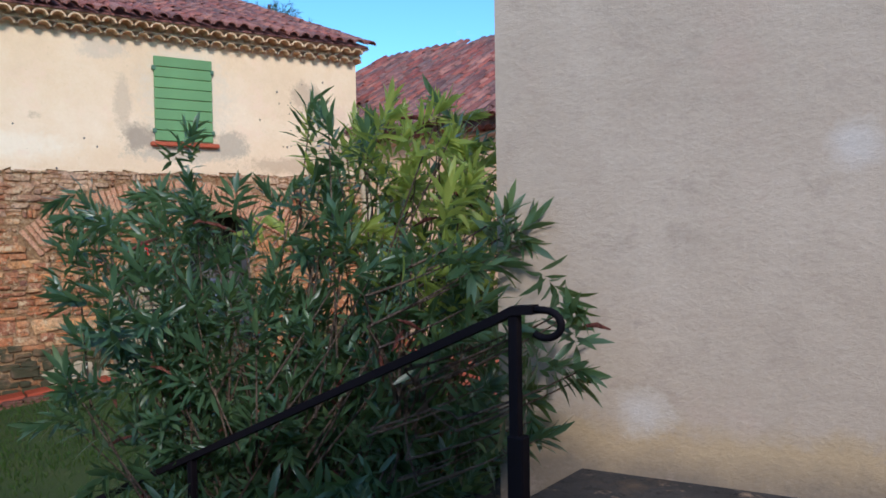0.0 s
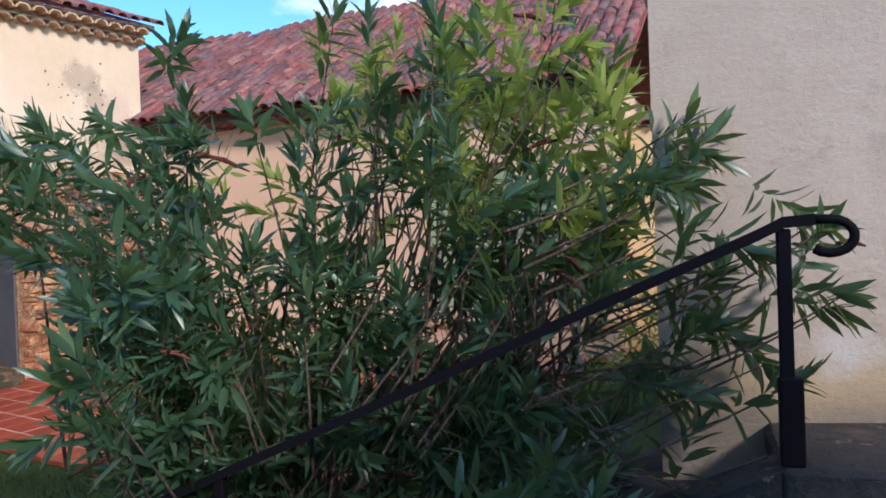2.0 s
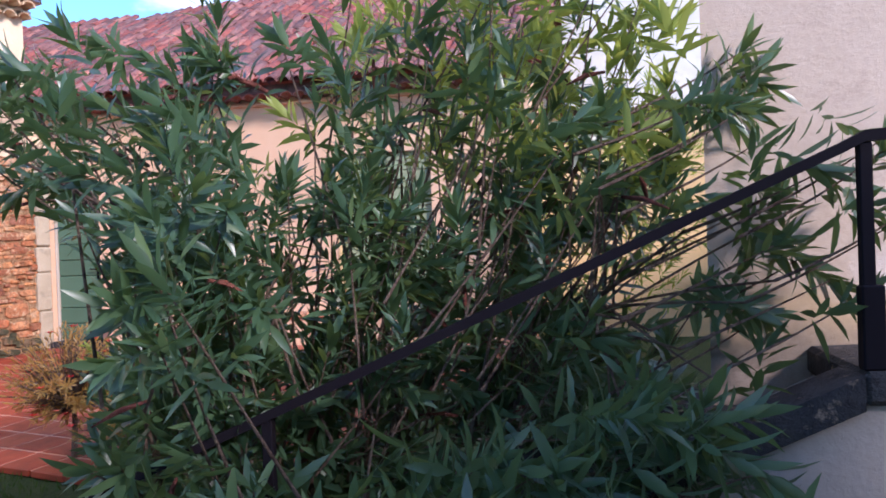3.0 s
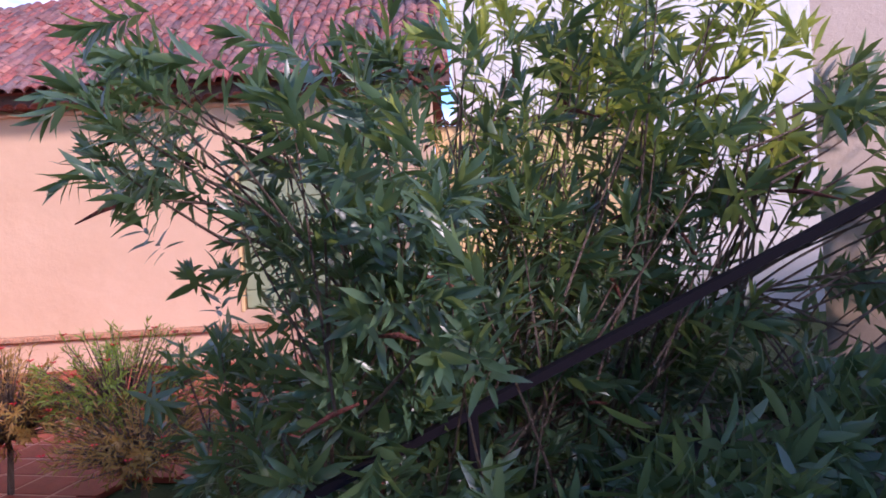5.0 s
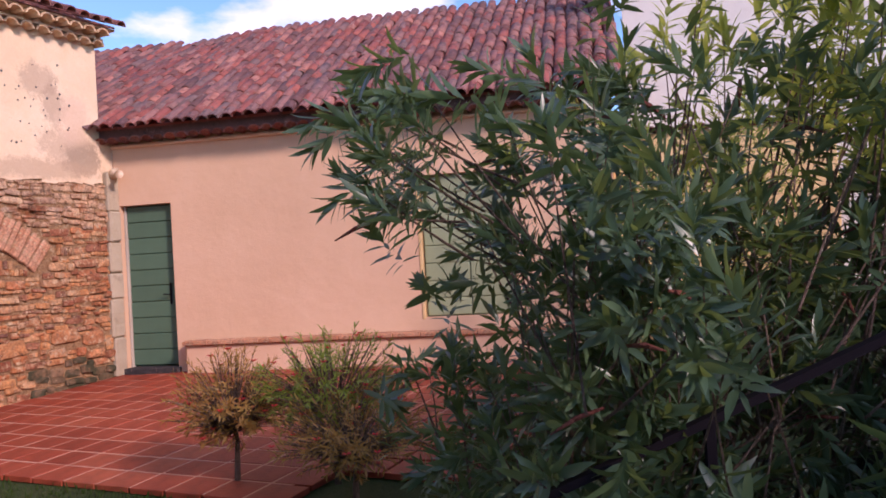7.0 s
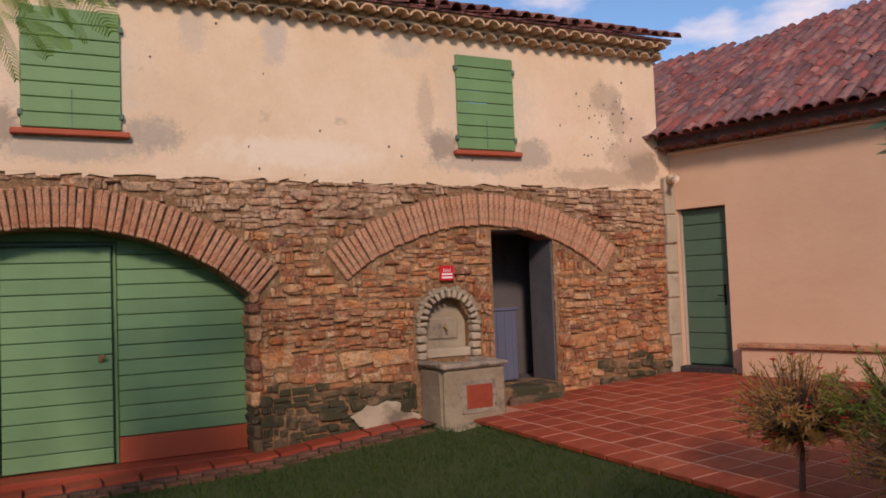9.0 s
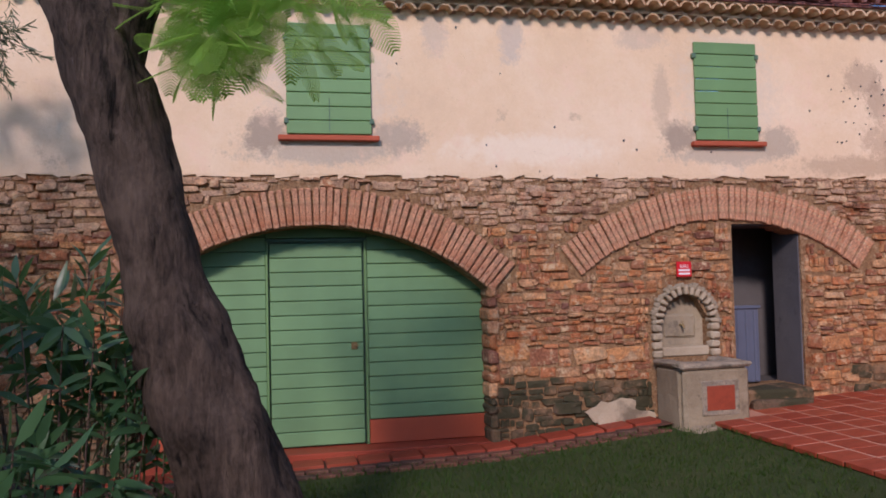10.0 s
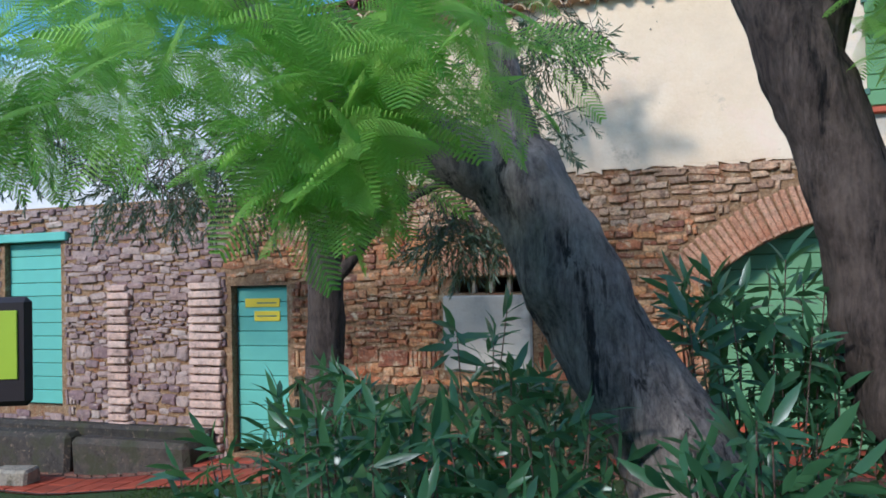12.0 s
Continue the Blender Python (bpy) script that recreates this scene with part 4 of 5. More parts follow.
# ---- wall fountain ----
def build_fountain():
    f = thing("wall_fountain", "arched wall fountain niche ringed with pale stones", "fountain")
    cx, cz, r = NICHE
    part("back_panel", wall_strips(Geo(), 1.85, 2.41, 0.83, 1.52, 0.13, 0.2, []), M_AGED, f, "mossy ochre plaster niche back")
    # pale render band, then a ring of stubby stones with dark gaps
    k = 26
    for i in range(k):
        a = radians(-6 + 192 * (i + 0.5) / k)
        me = Geo().box(-0.026, 0.026, -0.055, 0.04, r + 0.055, r + R.uniform(0.09, 0.13), 0.012, 0.006)
        part("render_band", me, M_AGED, f, m=Matrix.Translation((cx, R.uniform(-0.006, 0.006), cz)) @ Matrix.Rotation(a - math.pi / 2, 4, 'Y'))
    for i in range(15):
        a = radians(-2 + 184 * i / 14)
        me = Geo().box(-0.021, 0.021, -0.075, 0.05, r - 0.012, r + R.uniform(0.06, 0.085), 0.010, 0.006)
        part("ring_stone", me, M_PALELIME, f, m=Matrix.Translation((cx, R.uniform(-0.008, 0.008), cz)) @ Matrix.Rotation(a - math.pi / 2, 4, 'Y'))
    for x in (1.80, 2.46):
        for q in range(4):
            part("ring_stone", Geo().box(x - 0.055, x + 0.05, -0.065, 0.05, 0.82 + 0.092 * q, 0.895 + 0.092 * q, 0.016, 0.007), M_PALELIME, f)
    part("niche_ledge", Geo().box(1.86, 2.40, -0.02, 0.13, 0.83, 0.93, 0.012), M_PALELIME, f)
    part("spout_stone", Geo().box(1.95, 2.31, 0.10, 0.135, 1.02, 1.26, 0.02, 0.006), M_AGED, f, "worn carved panel behind the tap")
    tap = part("tap", Geo().tube([(2.13, 0.11, 1.15), (2.13, 0.04, 1.16), (2.13, 0.01, 1.12)], 0.012, 8), M_BRASS, f, "small brass tap")
    part("tap_handle", Geo().box(2.11, 2.15, 0.04, 0.055, 1.18, 1.19, 0.004), M_BRASS, tap)
    b = thing("fountain_basin", "square weathered stone basin with a red panel", "basin", pose(0, 0, 0))
    for x0, x1, y0, y1 in ((1.75, 2.45, -0.66, -0.56), (1.75, 1.85, -0.558, -0.06), (2.35, 2.45, -0.558, -0.06)):
        part("basin_wall", Geo().box(x0, x1, y0, y1, 0.08, 0.765, 0.03, 0.010), M_BASIN, b, "peeling pale render")
    part("basin_floor", Geo().box(1.85, 2.35, -0.56, -0.06, 0.12, 0.45), M_SLAB, b)
    for x0, x1, y0, y1 in ((1.72, 2.48, -0.68, -0.52), (1.72, 1.88, -0.518, -0.06), (2.32, 2.48, -0.518, -0.06)):
        part("rim", Geo().box(x0, x1, y0, y1, 0.765, 0.825, 0.022, 0.008), M_SLAB, b, "worn grey stone rim")
    part("panel", Geo().box(1.98, 2.28, -0.672, -0.65, 0.36, 0.60, 0.006), M_TERRA, b, "red clay panel")
    part("panel_surround", Geo().box(1.93, 2.33, -0.667, -0.65, 0.31, 0.65, 0.01), M_SLAB, b)
    part("foot_stone", Geo().box(1.80, 2.62, -0.78, -0.62, 0.08, 0.22, 0.04, 0.014), M_BASIN, b)
    p = part("white_render", blob(1.30, 0.24, 0.34, 0.17, 4.4), M_PALELIME, wall_low, "patch of white render at the foot of the wall")
    p.location.y = -0.045


build_fountain()


def build_sign(x0, x1, z0, z1):
    s = thing("warning_sign", "small red enamel sign with white lettering", "sign", pose(0, -0.065, 0))
    part("plate", Geo().box(x0, x1, 0, 0.012, z0, z1, 0.003), M_SIGNRED, s)
    for text, z, size in (("EAU", z1 - 0.052, 0.052), ):
        cu = bpy.data.curves.new("lettering", 'FONT')
        cu.body, cu.size, cu.align_x, cu.align_y, cu.extrude = text, size, 'CENTER', 'CENTER', 0.001
        cu.materials.append(M_SIGNWHITE)
        o = new("lettering", cu)
        o.parent = s
        o.matrix_basis = pose((x0 + x1) / 2, -0.002, z, 90, 0, 0)
    for k in range(2):
        part("lettering_bar", Geo().box(x0 + 0.02, x1 - 0.02, -0.002, 0.004, z0 + 0.022 + 0.036 * k, z0 + 0.042 + 0.036 * k), M_SIGNWHITE, s)


build_sign(2.03, 2.20, 1.665, 1.825)


# ---- west end: vent, door, tall shutter ----
def build_west():
    v = thing("barred_vent", "small barred vent under a brick lintel", "vent")
    for k in range(5):
        x = -5.83 + 0.19 * k
        part("bar", Geo().box(x - 0.02, x + 0.02, 0.03, 0.12, 1.56, 1.72, 0.006), M_SLAB, v)
    me = Geo().box(-0.026, 0.026, -0.05, 0.2, 0.0, 0.29, 0.009, 0.003).mesh("lintel_brick", M_BRICK)
    for k in range(15):
        part("lintel_brick", me, None, v, m=Matrix.Translation((-5.90 + 0.06 * k, R.uniform(-0.01, 0.01), 1.735)) @ Matrix.Rotation((k - 7) * 0.018, 4, 'Y'))
    part("render_panel", Geo().box(-5.96, -5.02, -0.04, 0.01, 0.76, 1.54, 0.02), M_REPAIR, v, "pale cement panel under the vent")
    d = thing("boarded_door", "turquoise boarded door with two yellow notices", "door", pose(0, 0.10, 0))
    part("backing", Geo().box(-8.57, -7.83, 0.04, 0.06, -0.2, 1.69), M_DKGREEN, d)
    boards(d, -8.56, -7.84, -0.19, 1.67, 0.0, M_TURQ, 0.165)
    part("notice", Geo().box(-8.44, -7.98, -0.012, -0.004, 1.44, 1.54, 0.003), M_YELLOW, d, "yellow notice")
    part("notice", Geo().box(-8.32, -7.98, -0.012, -0.004, 1.28, 1.395, 0.003), M_YELLOW, d, "yellow notice")
    for za, zb in ((1.48, 1.495), (1.33, 1.345)):
        part("notice_text", Geo().box(-8.28, -8.02, -0.015, -0.010, za, zb), M_DKGREEN, d)
    w = thing("tall_shutter", "turquoise boarded tall window shutter", "shutter", pose(0, 0.08, 0))
    boards(w, -12.05, -11.1, 0.24, 2.30, 0.0, M_TURQ, 0.17)
    part("lintel", Geo().box(-12.2, -10.95, -0.16, 0.05, 2.31, 2.42, 0.01), M_TURQ, w, "green painted lintel board")
    for x0, x1, z1, col in ((-9.12, -8.66, 1.72, 0), (-10.32, -9.98, 1.72, 1)):
        z = -0.2
        while z < z1:
            wdt = R.uniform(0.82, 1.0) if col else R.uniform(0.9, 1.0)
            part("quoin_brick", Geo().box(x0, x0 + (x1 - x0) * wdt, -0.075, 0.05, z, z + 0.075, 0.012, 0.005), M_QUOIN, wall_low)
            z += 0.098
    part("stone_ledge", Geo().box(-12.4, -10.62, -0.42, 0.0, -0.7, -0.03, 0.05, 0.025).box(-10.6, -8.9, -0.40, 0.0, -0.7, -0.05, 0.06, 0.03).box(-12.4, -8.75, -0.2, 0.0, -0.1, 0.06, 0.04, 0.02), M_LEDGE, wall_low, "dark mossy stone ledge")


build_west()

# ---- stucco house and outside stair ----
SD, SN = Vector((0.45, -0.893, 0)).normalized(), Vector((0.893, 0.45, 0)).normalized()
STU = Matrix(((SD.x, SN.x, 0, 1.13), (SD.y, SN.y, 0, -8.43), (0, 0, 1, 0), (0, 0, 0, 1)))
BACK = STU.inverted().to_3x3() @ Vector((0.93, -0.37, 0)).normalized()


def footprint(geo, pts, z0, z1):
    n = len(pts)
    v = [(a, b, z0) for a, b in pts] + [(a, b, z1) for a, b in pts]
    return geo.add(v, [tuple(range(n))[::-1], tuple(range(n, 2 * n))] + [(i, (i + 1) % n, (i + 1) % n + n, i + n) for i in range(n)])


CORNERS = [(0, 0), (9, 0), (9 + 6 * BACK.x, 6 * BACK.y), (6 * BACK.x, 6 * BACK.y)]
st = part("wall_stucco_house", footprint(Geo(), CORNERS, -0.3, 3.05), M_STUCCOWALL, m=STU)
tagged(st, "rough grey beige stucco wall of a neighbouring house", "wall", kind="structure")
tagged(part("roof_stucco_house", footprint(Geo(), CORNERS, 3.05, 3.25), M_ROOF, m=STU), "flat tiled roof of the neighbouring house", "roof", kind="structure")


RD = Vector((-0.322, 0.947, 0))
RS = Vector((0.947, 0.322, 0))
SLOPE = 0.436
RAIL = Matrix(((RD.x, RS.x, 0, 0.89), (RD.y, RS.y, 0, -8.80), (0, 0, 1, 0), (0, 0, 0, 1)))


def build_stair():
    s = thing("outside_stair", "beige rendered outside stair with dark stone treads", "stair", RAIL)
    low = 2.35
    zt = lambda u: 1.245 if u < 0 else 1.245 - SLOPE * u
    prof = [(-2.6, -0.1), (low, -0.1), (low, zt(low)), (0, zt(0)), (-2.6, zt(0))]
    part("stair_body", Geo().prism([(u, z - 0.075 if z > 0 else z) for u, z in prof], 0.0, 0.62), M_STUCCO, s, "beige rendered side wall of the stair")
    part("landing_slab", Geo().box(-2.6, 0.02, -0.03, 0.55, 1.17, 1.245, 0.012), M_DARKSLAB, s, "dark damp landing slab")
    part("coping", Geo().prism([(0.02, 1.16), (low, zt(low) - 0.085), (low, zt(low)), (0.02, zt(0.02))], -0.03, 0.12), M_DARKSLAB, s, "dark sloping coping")
    n = 6
    for i in range(n):
        u0 = 0.02 + i * low / n
        part("tread", Geo().box(u0, u0 + low / n + 0.02, 0.12, 0.60, zt(u0 + low / n) - 0.12, zt(u0 + low / n) + 0.03, 0.01), M_DARKSLAB, s)
    r = thing("stair_handrail", "dark wrought iron stair handrail with a curled end", "handrail", RAIL)
    zr = lambda u: 1.75 - SLOPE * u
    part("post", Geo().box(-0.014, 0.014, -0.014, 0.014, 1.245, 1.74, 0.003).box(-0.03, 0.018, -0.02, 0.02, 1.245, 1.43, 0.004), M_IRON, r)
    part("post", Geo().box(1.36, 1.388, -0.014, 0.014, zt(1.37) - 0.02, zr(1.37), 0.003), M_IRON, r)
    part("post", Geo().box(2.26, 2.288, -0.014, 0.014, zt(2.27) - 0.02, zr(2.27), 0.003), M_IRON, r)
    g = Geo()
    pts = [(2.35, zr(2.35)), (1.6, zr(1.6)), (0.8, zr(0.8)), (0.05, zr(0.05)), (0.0, 1.753), (-0.06, 1.757)]
    g.add([(u, y, z + dz) for u, z in pts for y, dz in ((-0.02, -0.012), (0.02, -0.012), (0.02, 0.012), (-0.02, 0.012))],
          [(4 * i + a, 4 * i + (a + 1) % 4, 4 * i + 4 + (a + 1) % 4, 4 * i + 4 + a) for i in range(len(pts) - 1) for a in range(4)] + [(3, 2, 1, 0), (20, 21, 22, 23)])
    part("rail", g, M_IRON, r)
    part("scroll", Geo().tube([(-0.05, 0, 1.757)] + [(-0.09 - 0.045 * math.sin(t), 0, 1.722 + 0.035 * math.cos(t)) for t in np.linspace(0.0, 3.9, 12)], 0.010, 8), M_IRON, r, "curled rail end", True)


build_stair()

# ---- background beyond the gap ----
# Added white wall that stands in for the glaring sky in the gap.
wh = part("wall_white_house", wall_strips(Geo(), 0.0, 7.0, -0.4, 5.8, 0, 0.4, []), M_WHITE, m=Matrix(((0.22, 0.975, 0, 8.6), (-0.975, 0.22, 0, -5.6), (0, 0, 1, 0), (0, 0, 0, 1))))
tagged(wh, "white wall added in place of the bright sky beyond the gap", "wall", kind="structure")
gw = part("garden_wall", Geo().box(5.96, 8.4, 0.6, 0.85, -0.2, 2.9, 0.02), M_OCHRE, m=PINK)
tagged(gw, "ochre plastered garden wall", "wall", kind="structure")
me = Geo().add(*barrel(0.18, 0.4, 0.07)).mesh("coping_tile", M_ROOFRED)
for i in range(14):
    part("coping_tile", me, None, gw, m=Matrix.Translation((6.05 + 0.18 * i, 0.5, 2.9)))

# Unseen wall in two heights, added to keep sun off the lower oleander.
bw = part("wall_sun_blocker", Geo().box(-16, -0.4, -12.3, -12.0, -0.6, 3.8, 0.03).box(-0.397, 3.0, -12.3, -12.0, -0.6, 2.7, 0.03), M_STUCCO)
tagged(bw, "unseen rendered wall added to shade the lower oleander", "wall", kind="structure")


# ---- plants ----
LEAF_V = [(0, 0, 0), (0.33, -0.082, 0.02), (0.33, 0, 0), (0.33, 0.082, 0.02), (0.68, -0.068, -0.01), (0.68, 0, -0.03), (0.68, 0.068, -0.01), (1.0, 0, -0.10)]
LEAF_F = [(0, 1, 2), (0, 2, 3), (1, 4, 5, 2), (2, 5, 6, 3), (4, 7, 5), (5, 7, 6)]


def unit(n):
    v = rng.normal(size=(n, 3))
    return v / np.linalg.norm(v, axis=1, keepdims=True)


def shoot_leaves(tips, dirs, per, length, leaf, spread=(0.5, 1.2), droop=0.15):
    """Leaves set round the last stretch of each shoot."""
    n = len(tips) * per
    t = np.tile(np.linspace(0, 1, per), len(tips)) ** 1.3
    d = np.repeat(dirs, per, axis=0)
    p = np.repeat(tips, per, axis=0) - d * (t * length)[:, None]
    ang = np.tile(np.arange(per) * 2.4, len(tips)) + np.repeat(rng.uniform(0, 6.28, len(tips)), per) + rng.normal(0, 0.3, n)
    ref = np.tile(np.array([[0.13, 0.27, 0.95]]), (n, 1))
    a = np.cross(d, ref)
    a /= np.linalg.norm(a, axis=1, keepdims=True) + 1e-9
    b = np.cross(d, a)
    out = a * np.cos(ang)[:, None] + b * np.sin(ang)[:, None]
    op = (spread[0] + (spread[1] - spread[0]) * t + rng.normal(0, 0.12, n))[:, None]
    ld = d * np.cos(op) + out * np.sin(op)
    ld[:, 2] -= droop * rng.uniform(0, 1.2, n)
    size = leaf * rng.uniform(0.65, 1.2, n)
    return frames_for(p, ld, d + 0.15 * unit(n), size)


def stems_geo(base, tips, r0, sides=5, arch=0.25, r1=0.003):
    g = Geo()
    for (bx, by, bz), tip in zip(base, tips):
        a, c = Vector((bx, by, bz)), Vector(tip)
        mid = a.lerp(c, 0.5) + Vector((0, 0, arch * (c - a).length * 0.4)) - (c - a).cross(Vector((0, 0, 1))) * R.uniform(-0.12, 0.12)
        pts = [a * (1 - t) ** 2 + mid * 2 * t * (1 - t) + c * t * t for t in (0, 0.25, 0.5, 0.75, 1)]
        g.tube(pts, [r0 + (r1 - r0) * t for t in (0, 0.25, 0.5, 0.75, 1)], sides, caps=False)
    return g


def oleander_room(p):
    """Whether a shoot tip may stand here: clear of the walls, the rail and the open side towards the terrace."""
    q, r = STU.inverted() @ Vector(p), RAIL.inverted() @ Vector(p)
    wave = 0.10 * noise.noise(Vector(p) * 2.5)
    far = -6.80 + 0.608 * p[0]
    low, waist = min(far, -7.30 + 1.15 * p[0]), min(far, -7.45 + 1.10 * p[0])
    high, top = -6.60 + 0.716 * p[0], -6.85 + 0.554 * p[0]
    ease = lambda lo, hi: min(1, max(0, (p[2] - lo) / (hi - lo)))
    side = low + (waist - low) * ease(1.0, 1.15)
    side += (high - side) * ease(1.62, 1.78)
    side += (top - side) * ease(2.15, 2.4)
    if p[2] < 0.2 or p[2] > 2.46 + wave or (q.x > -0.06 and q.y > -0.10) or p[1] > side + wave or p[0] < 0.97 + 0.13 * p[1] + wave:
        return False
    if p[1] > waist + 0.1 and R.random() < 0.35:
        return False
    return not (r.y < 0.13 and -0.4 < r.x < 1.36 and p[2] > 1.75 - SLOPE * r.x - 0.24 + 0.10 * min(0, r.y + 0.2))


def build_oleander():
    o = thing("oleander_shrub", "tall dense dark green oleander shrub beside the stair", "shrub")
    lobes = [((1.15, -7.30, 1.60), (0.95, 0.80, 1.05), 175), ((1.50, -7.65, 1.75), (0.90, 0.75, 0.98), 85), ((0.50, -7.55, 1.05), (0.62, 0.60, 0.85), 165), ((0.38, -6.95, 1.85), (0.48, 0.45, 0.40), 65),
             ((0.30, -8.05, 0.72), (0.45, 0.55, 0.42), 100), ((0.85, -7.1, 0.8), (0.75, 0.6, 0.7), 95), ((1.10, -8.20, 1.50), (0.32, 0.34, 0.52), 85), ((1.12, -8.05, 2.10), (0.42, 0.38, 0.42), 55),
             ((0.50, -8.45, 0.90), (0.32, 0.32, 0.38), 85), ((0.12, -7.45, 1.25), (0.34, 0.34, 0.60), 70), ((0.95, -6.50, 0.75), (0.50, 0.45, 0.62), 95), ((0.55, -6.42, 1.88), (0.30, 0.25, 0.28), 42), ((0.75, -7.5, 1.45), (0.42, 0.40, 0.38), 60), ((1.30, -7.80, 0.85), (0.50, 0.50, 0.60), 90)]
    tips = []
    for c, rad, n in lobes:
        for u in unit(n):
            k = R.uniform(0.35, 1.0) ** 0.5
            p = np.array(c) + u * np.array(rad) * k * (1 + 0.25 * noise.noise(Vector(u * 2.3)))
            if oleander_room(p):
                tips.append(p)
    # sprays that reach past the corner of the stucco house
    sprays = []
    for c, spread, n in (((1.08, -8.58, 1.97), 0.06, 3), ((1.07, -8.86, 1.74), 0.03, 2), ((1.04, -8.86, 1.59), 0.03, 2), ((1.02, -8.66, 1.68), 0.07, 3), ((1.0, -8.62, 1.48), 0.08, 3), ((0.97, -8.75, 1.42), 0.05, 2), ((1.0, -8.50, 1.80), 0.09, 4), ((1.0, -8.55, 1.3), 0.07, 3)):
        sprays += [np.array(c) + spread * w for w in unit(n)]
    k = len(sprays)
    tips = np.array(tips + sprays)
    n = len(tips)
    roots = np.array([0.85, -7.15, 0.1])
    bases = roots + np.stack([0.14 * (tips[:, 0] - roots[0]) + rng.normal(0, 0.12, n), 0.14 * (tips[:, 1] - roots[1]) + rng.normal(0, 0.12, n), np.zeros(n)], 1)
    d = tips - np.array([0.85, -7.3, 0.9])
    d /= np.linalg.norm(d, axis=1, keepdims=True)
    d = d * 0.7 + 0.75 * unit(n)
    d[:, 2] += 0.20
    spread = (tips[:, 1] > -6.85) & (tips[:, 2] > 1.6)
    bases[spread] = np.array([0.95, -7.0, 1.3]) + 0.08 * unit(int(spread.sum()))
    d[spread] = np.array([-0.55, 0.75, 0.15]) + 0.7 * unit(int(spread.sum()))
    d[-k:] = np.array([0.25, -0.55, 0.35]) + 0.7 * unit(k)
    d /= np.linalg.norm(d, axis=1, keepdims=True)
    forks = bases * 0.25 + tips * 0.75 - d * 0.25 + 0.08 * unit(n)
    forks[-k:] = tips[-k:] + np.array([-0.20, 0.30, -0.16]) + 0.03 * unit(k)
    part("stem", stems_geo(bases[:n - k:22], (tips - d * 0.1)[:n - k:22], 0.010, 6, -0.12), M_TWIG, o, smooth=True)["kind"] = "stuff"
    twigs = np.concatenate([np.arange(0, n - k, 2), np.arange(n - k, n)])
    part("twig", stems_geo(forks[twigs], tips[twigs], 0.005, 4, -0.1, 0.002), M_TWIG, o, smooth=True)["kind"] = "stuff"
    part("spray_twig", stems_geo(np.tile([[0.98, -8.15, 1.35]], (k, 1)) + 0.06 * unit(k), forks[-k:], 0.005, 4, 0.1), M_TWIG, o, smooth=True)["kind"] = "stuff"
    wide_leaf = [(x, y * 1.24, z) for x, y, z in LEAF_V]
    # Shoots at the upper right get the leaf colour that paints sunlight.
    lit_tips = (tips[:, 2] > 1.66 + 0.4 * rng.random(n)) & (tips[:, 0] > 0.92) & (rng.random(n) < 0.85)
    lit_tips[-k:] = False
    big = ~lit_tips & (tips[:, 2] < 1.15) & (tips[:, 0] < 0.55)
    mid = ~lit_tips & ~big
    part("crown", batch("crown", wide_leaf, LEAF_F, shoot_leaves(tips[mid], d[mid], 24, 0.17, 0.098, (0.30, 1.55), 0.25), M_OLEANDER), None, o)
    part("lower_crown", batch("lower_crown", wide_leaf, LEAF_F, shoot_leaves(tips[big], d[big], 22, 0.20, 0.118, (0.40, 1.6), 0.30), M_OLEANDER), None, o)
    part("young_growth", batch("young_growth", wide_leaf, LEAF_F, shoot_leaves(tips[lit_tips], d[lit_tips], 23, 0.16, 0.098, (0.25, 1.4), 0.15), M_SUNTIP), None, o, "top oleander leaves with yellow sunlight put in their colour")
    sel = rng.choice(n, 90, replace=False)
    g = Geo()
    for i in sel:
        p = Vector(tips[i]) + Vector((R.uniform(-0.05, 0.05), R.uniform(-0.05, 0.05), -0.05))
        e = p + Vector((R.uniform(-0.14, 0.14), R.uniform(-0.14, 0.14), R.uniform(-0.12, 0.06)))
        g.tube([p, p.lerp(e, 0.5) + Vector((0, 0, 0.008)), e], [0.004, 0.0075, 0.002], 6)
    tagged(part("seed_pod", g, M_POD, o, "reddish brown seed pods", True), kind="stuff")


build_oleander()


def build_tree(name, label, trunk, radii, limbs, bark):
    t = thing(name, label, "tree")
    pts, rr = [], []
    for i in range(len(trunk) - 1):
        for k in range(6):
            a = k / 6
            pts.append(Vector(trunk[i]).lerp(Vector(trunk[i + 1]), a))
            rr.append(radii[i] + (radii[i + 1] - radii[i]) * a)
    pts.append(Vector(trunk[-1]))
    rr.append(radii[-1])
    for _ in range(3):
        pts = [pts[0]] + [(pts[i - 1] + pts[i] * 2 + pts[i + 1]) / 4 for i in range(1, len(pts) - 1)] + [pts[-1]]
    part("trunk", Geo().tube(pts, rr, 40, 0.22), bark, t, smooth=True)
    for lp, lr in limbs:
        q, r2 = [], []
        for i in range(len(lp) - 1):
            for k in range(4):
                q.append(Vector(lp[i]).lerp(Vector(lp[i + 1]), k / 4))
                r2.append(lr[i] + (lr[i + 1] - lr[i]) * k / 4)
        q.append(Vector(lp[-1]))
        r2.append(lr[-1])
        for _ in range(2):
            q = [q[0]] + [(q[i - 1] + q[i] * 2 + q[i + 1]) / 4 for i in range(1, len(q) - 1)] + [q[-1]]
        part("limb", Geo().tube(q, r2, 12, 0.12), bark, t, smooth=True)
    return t


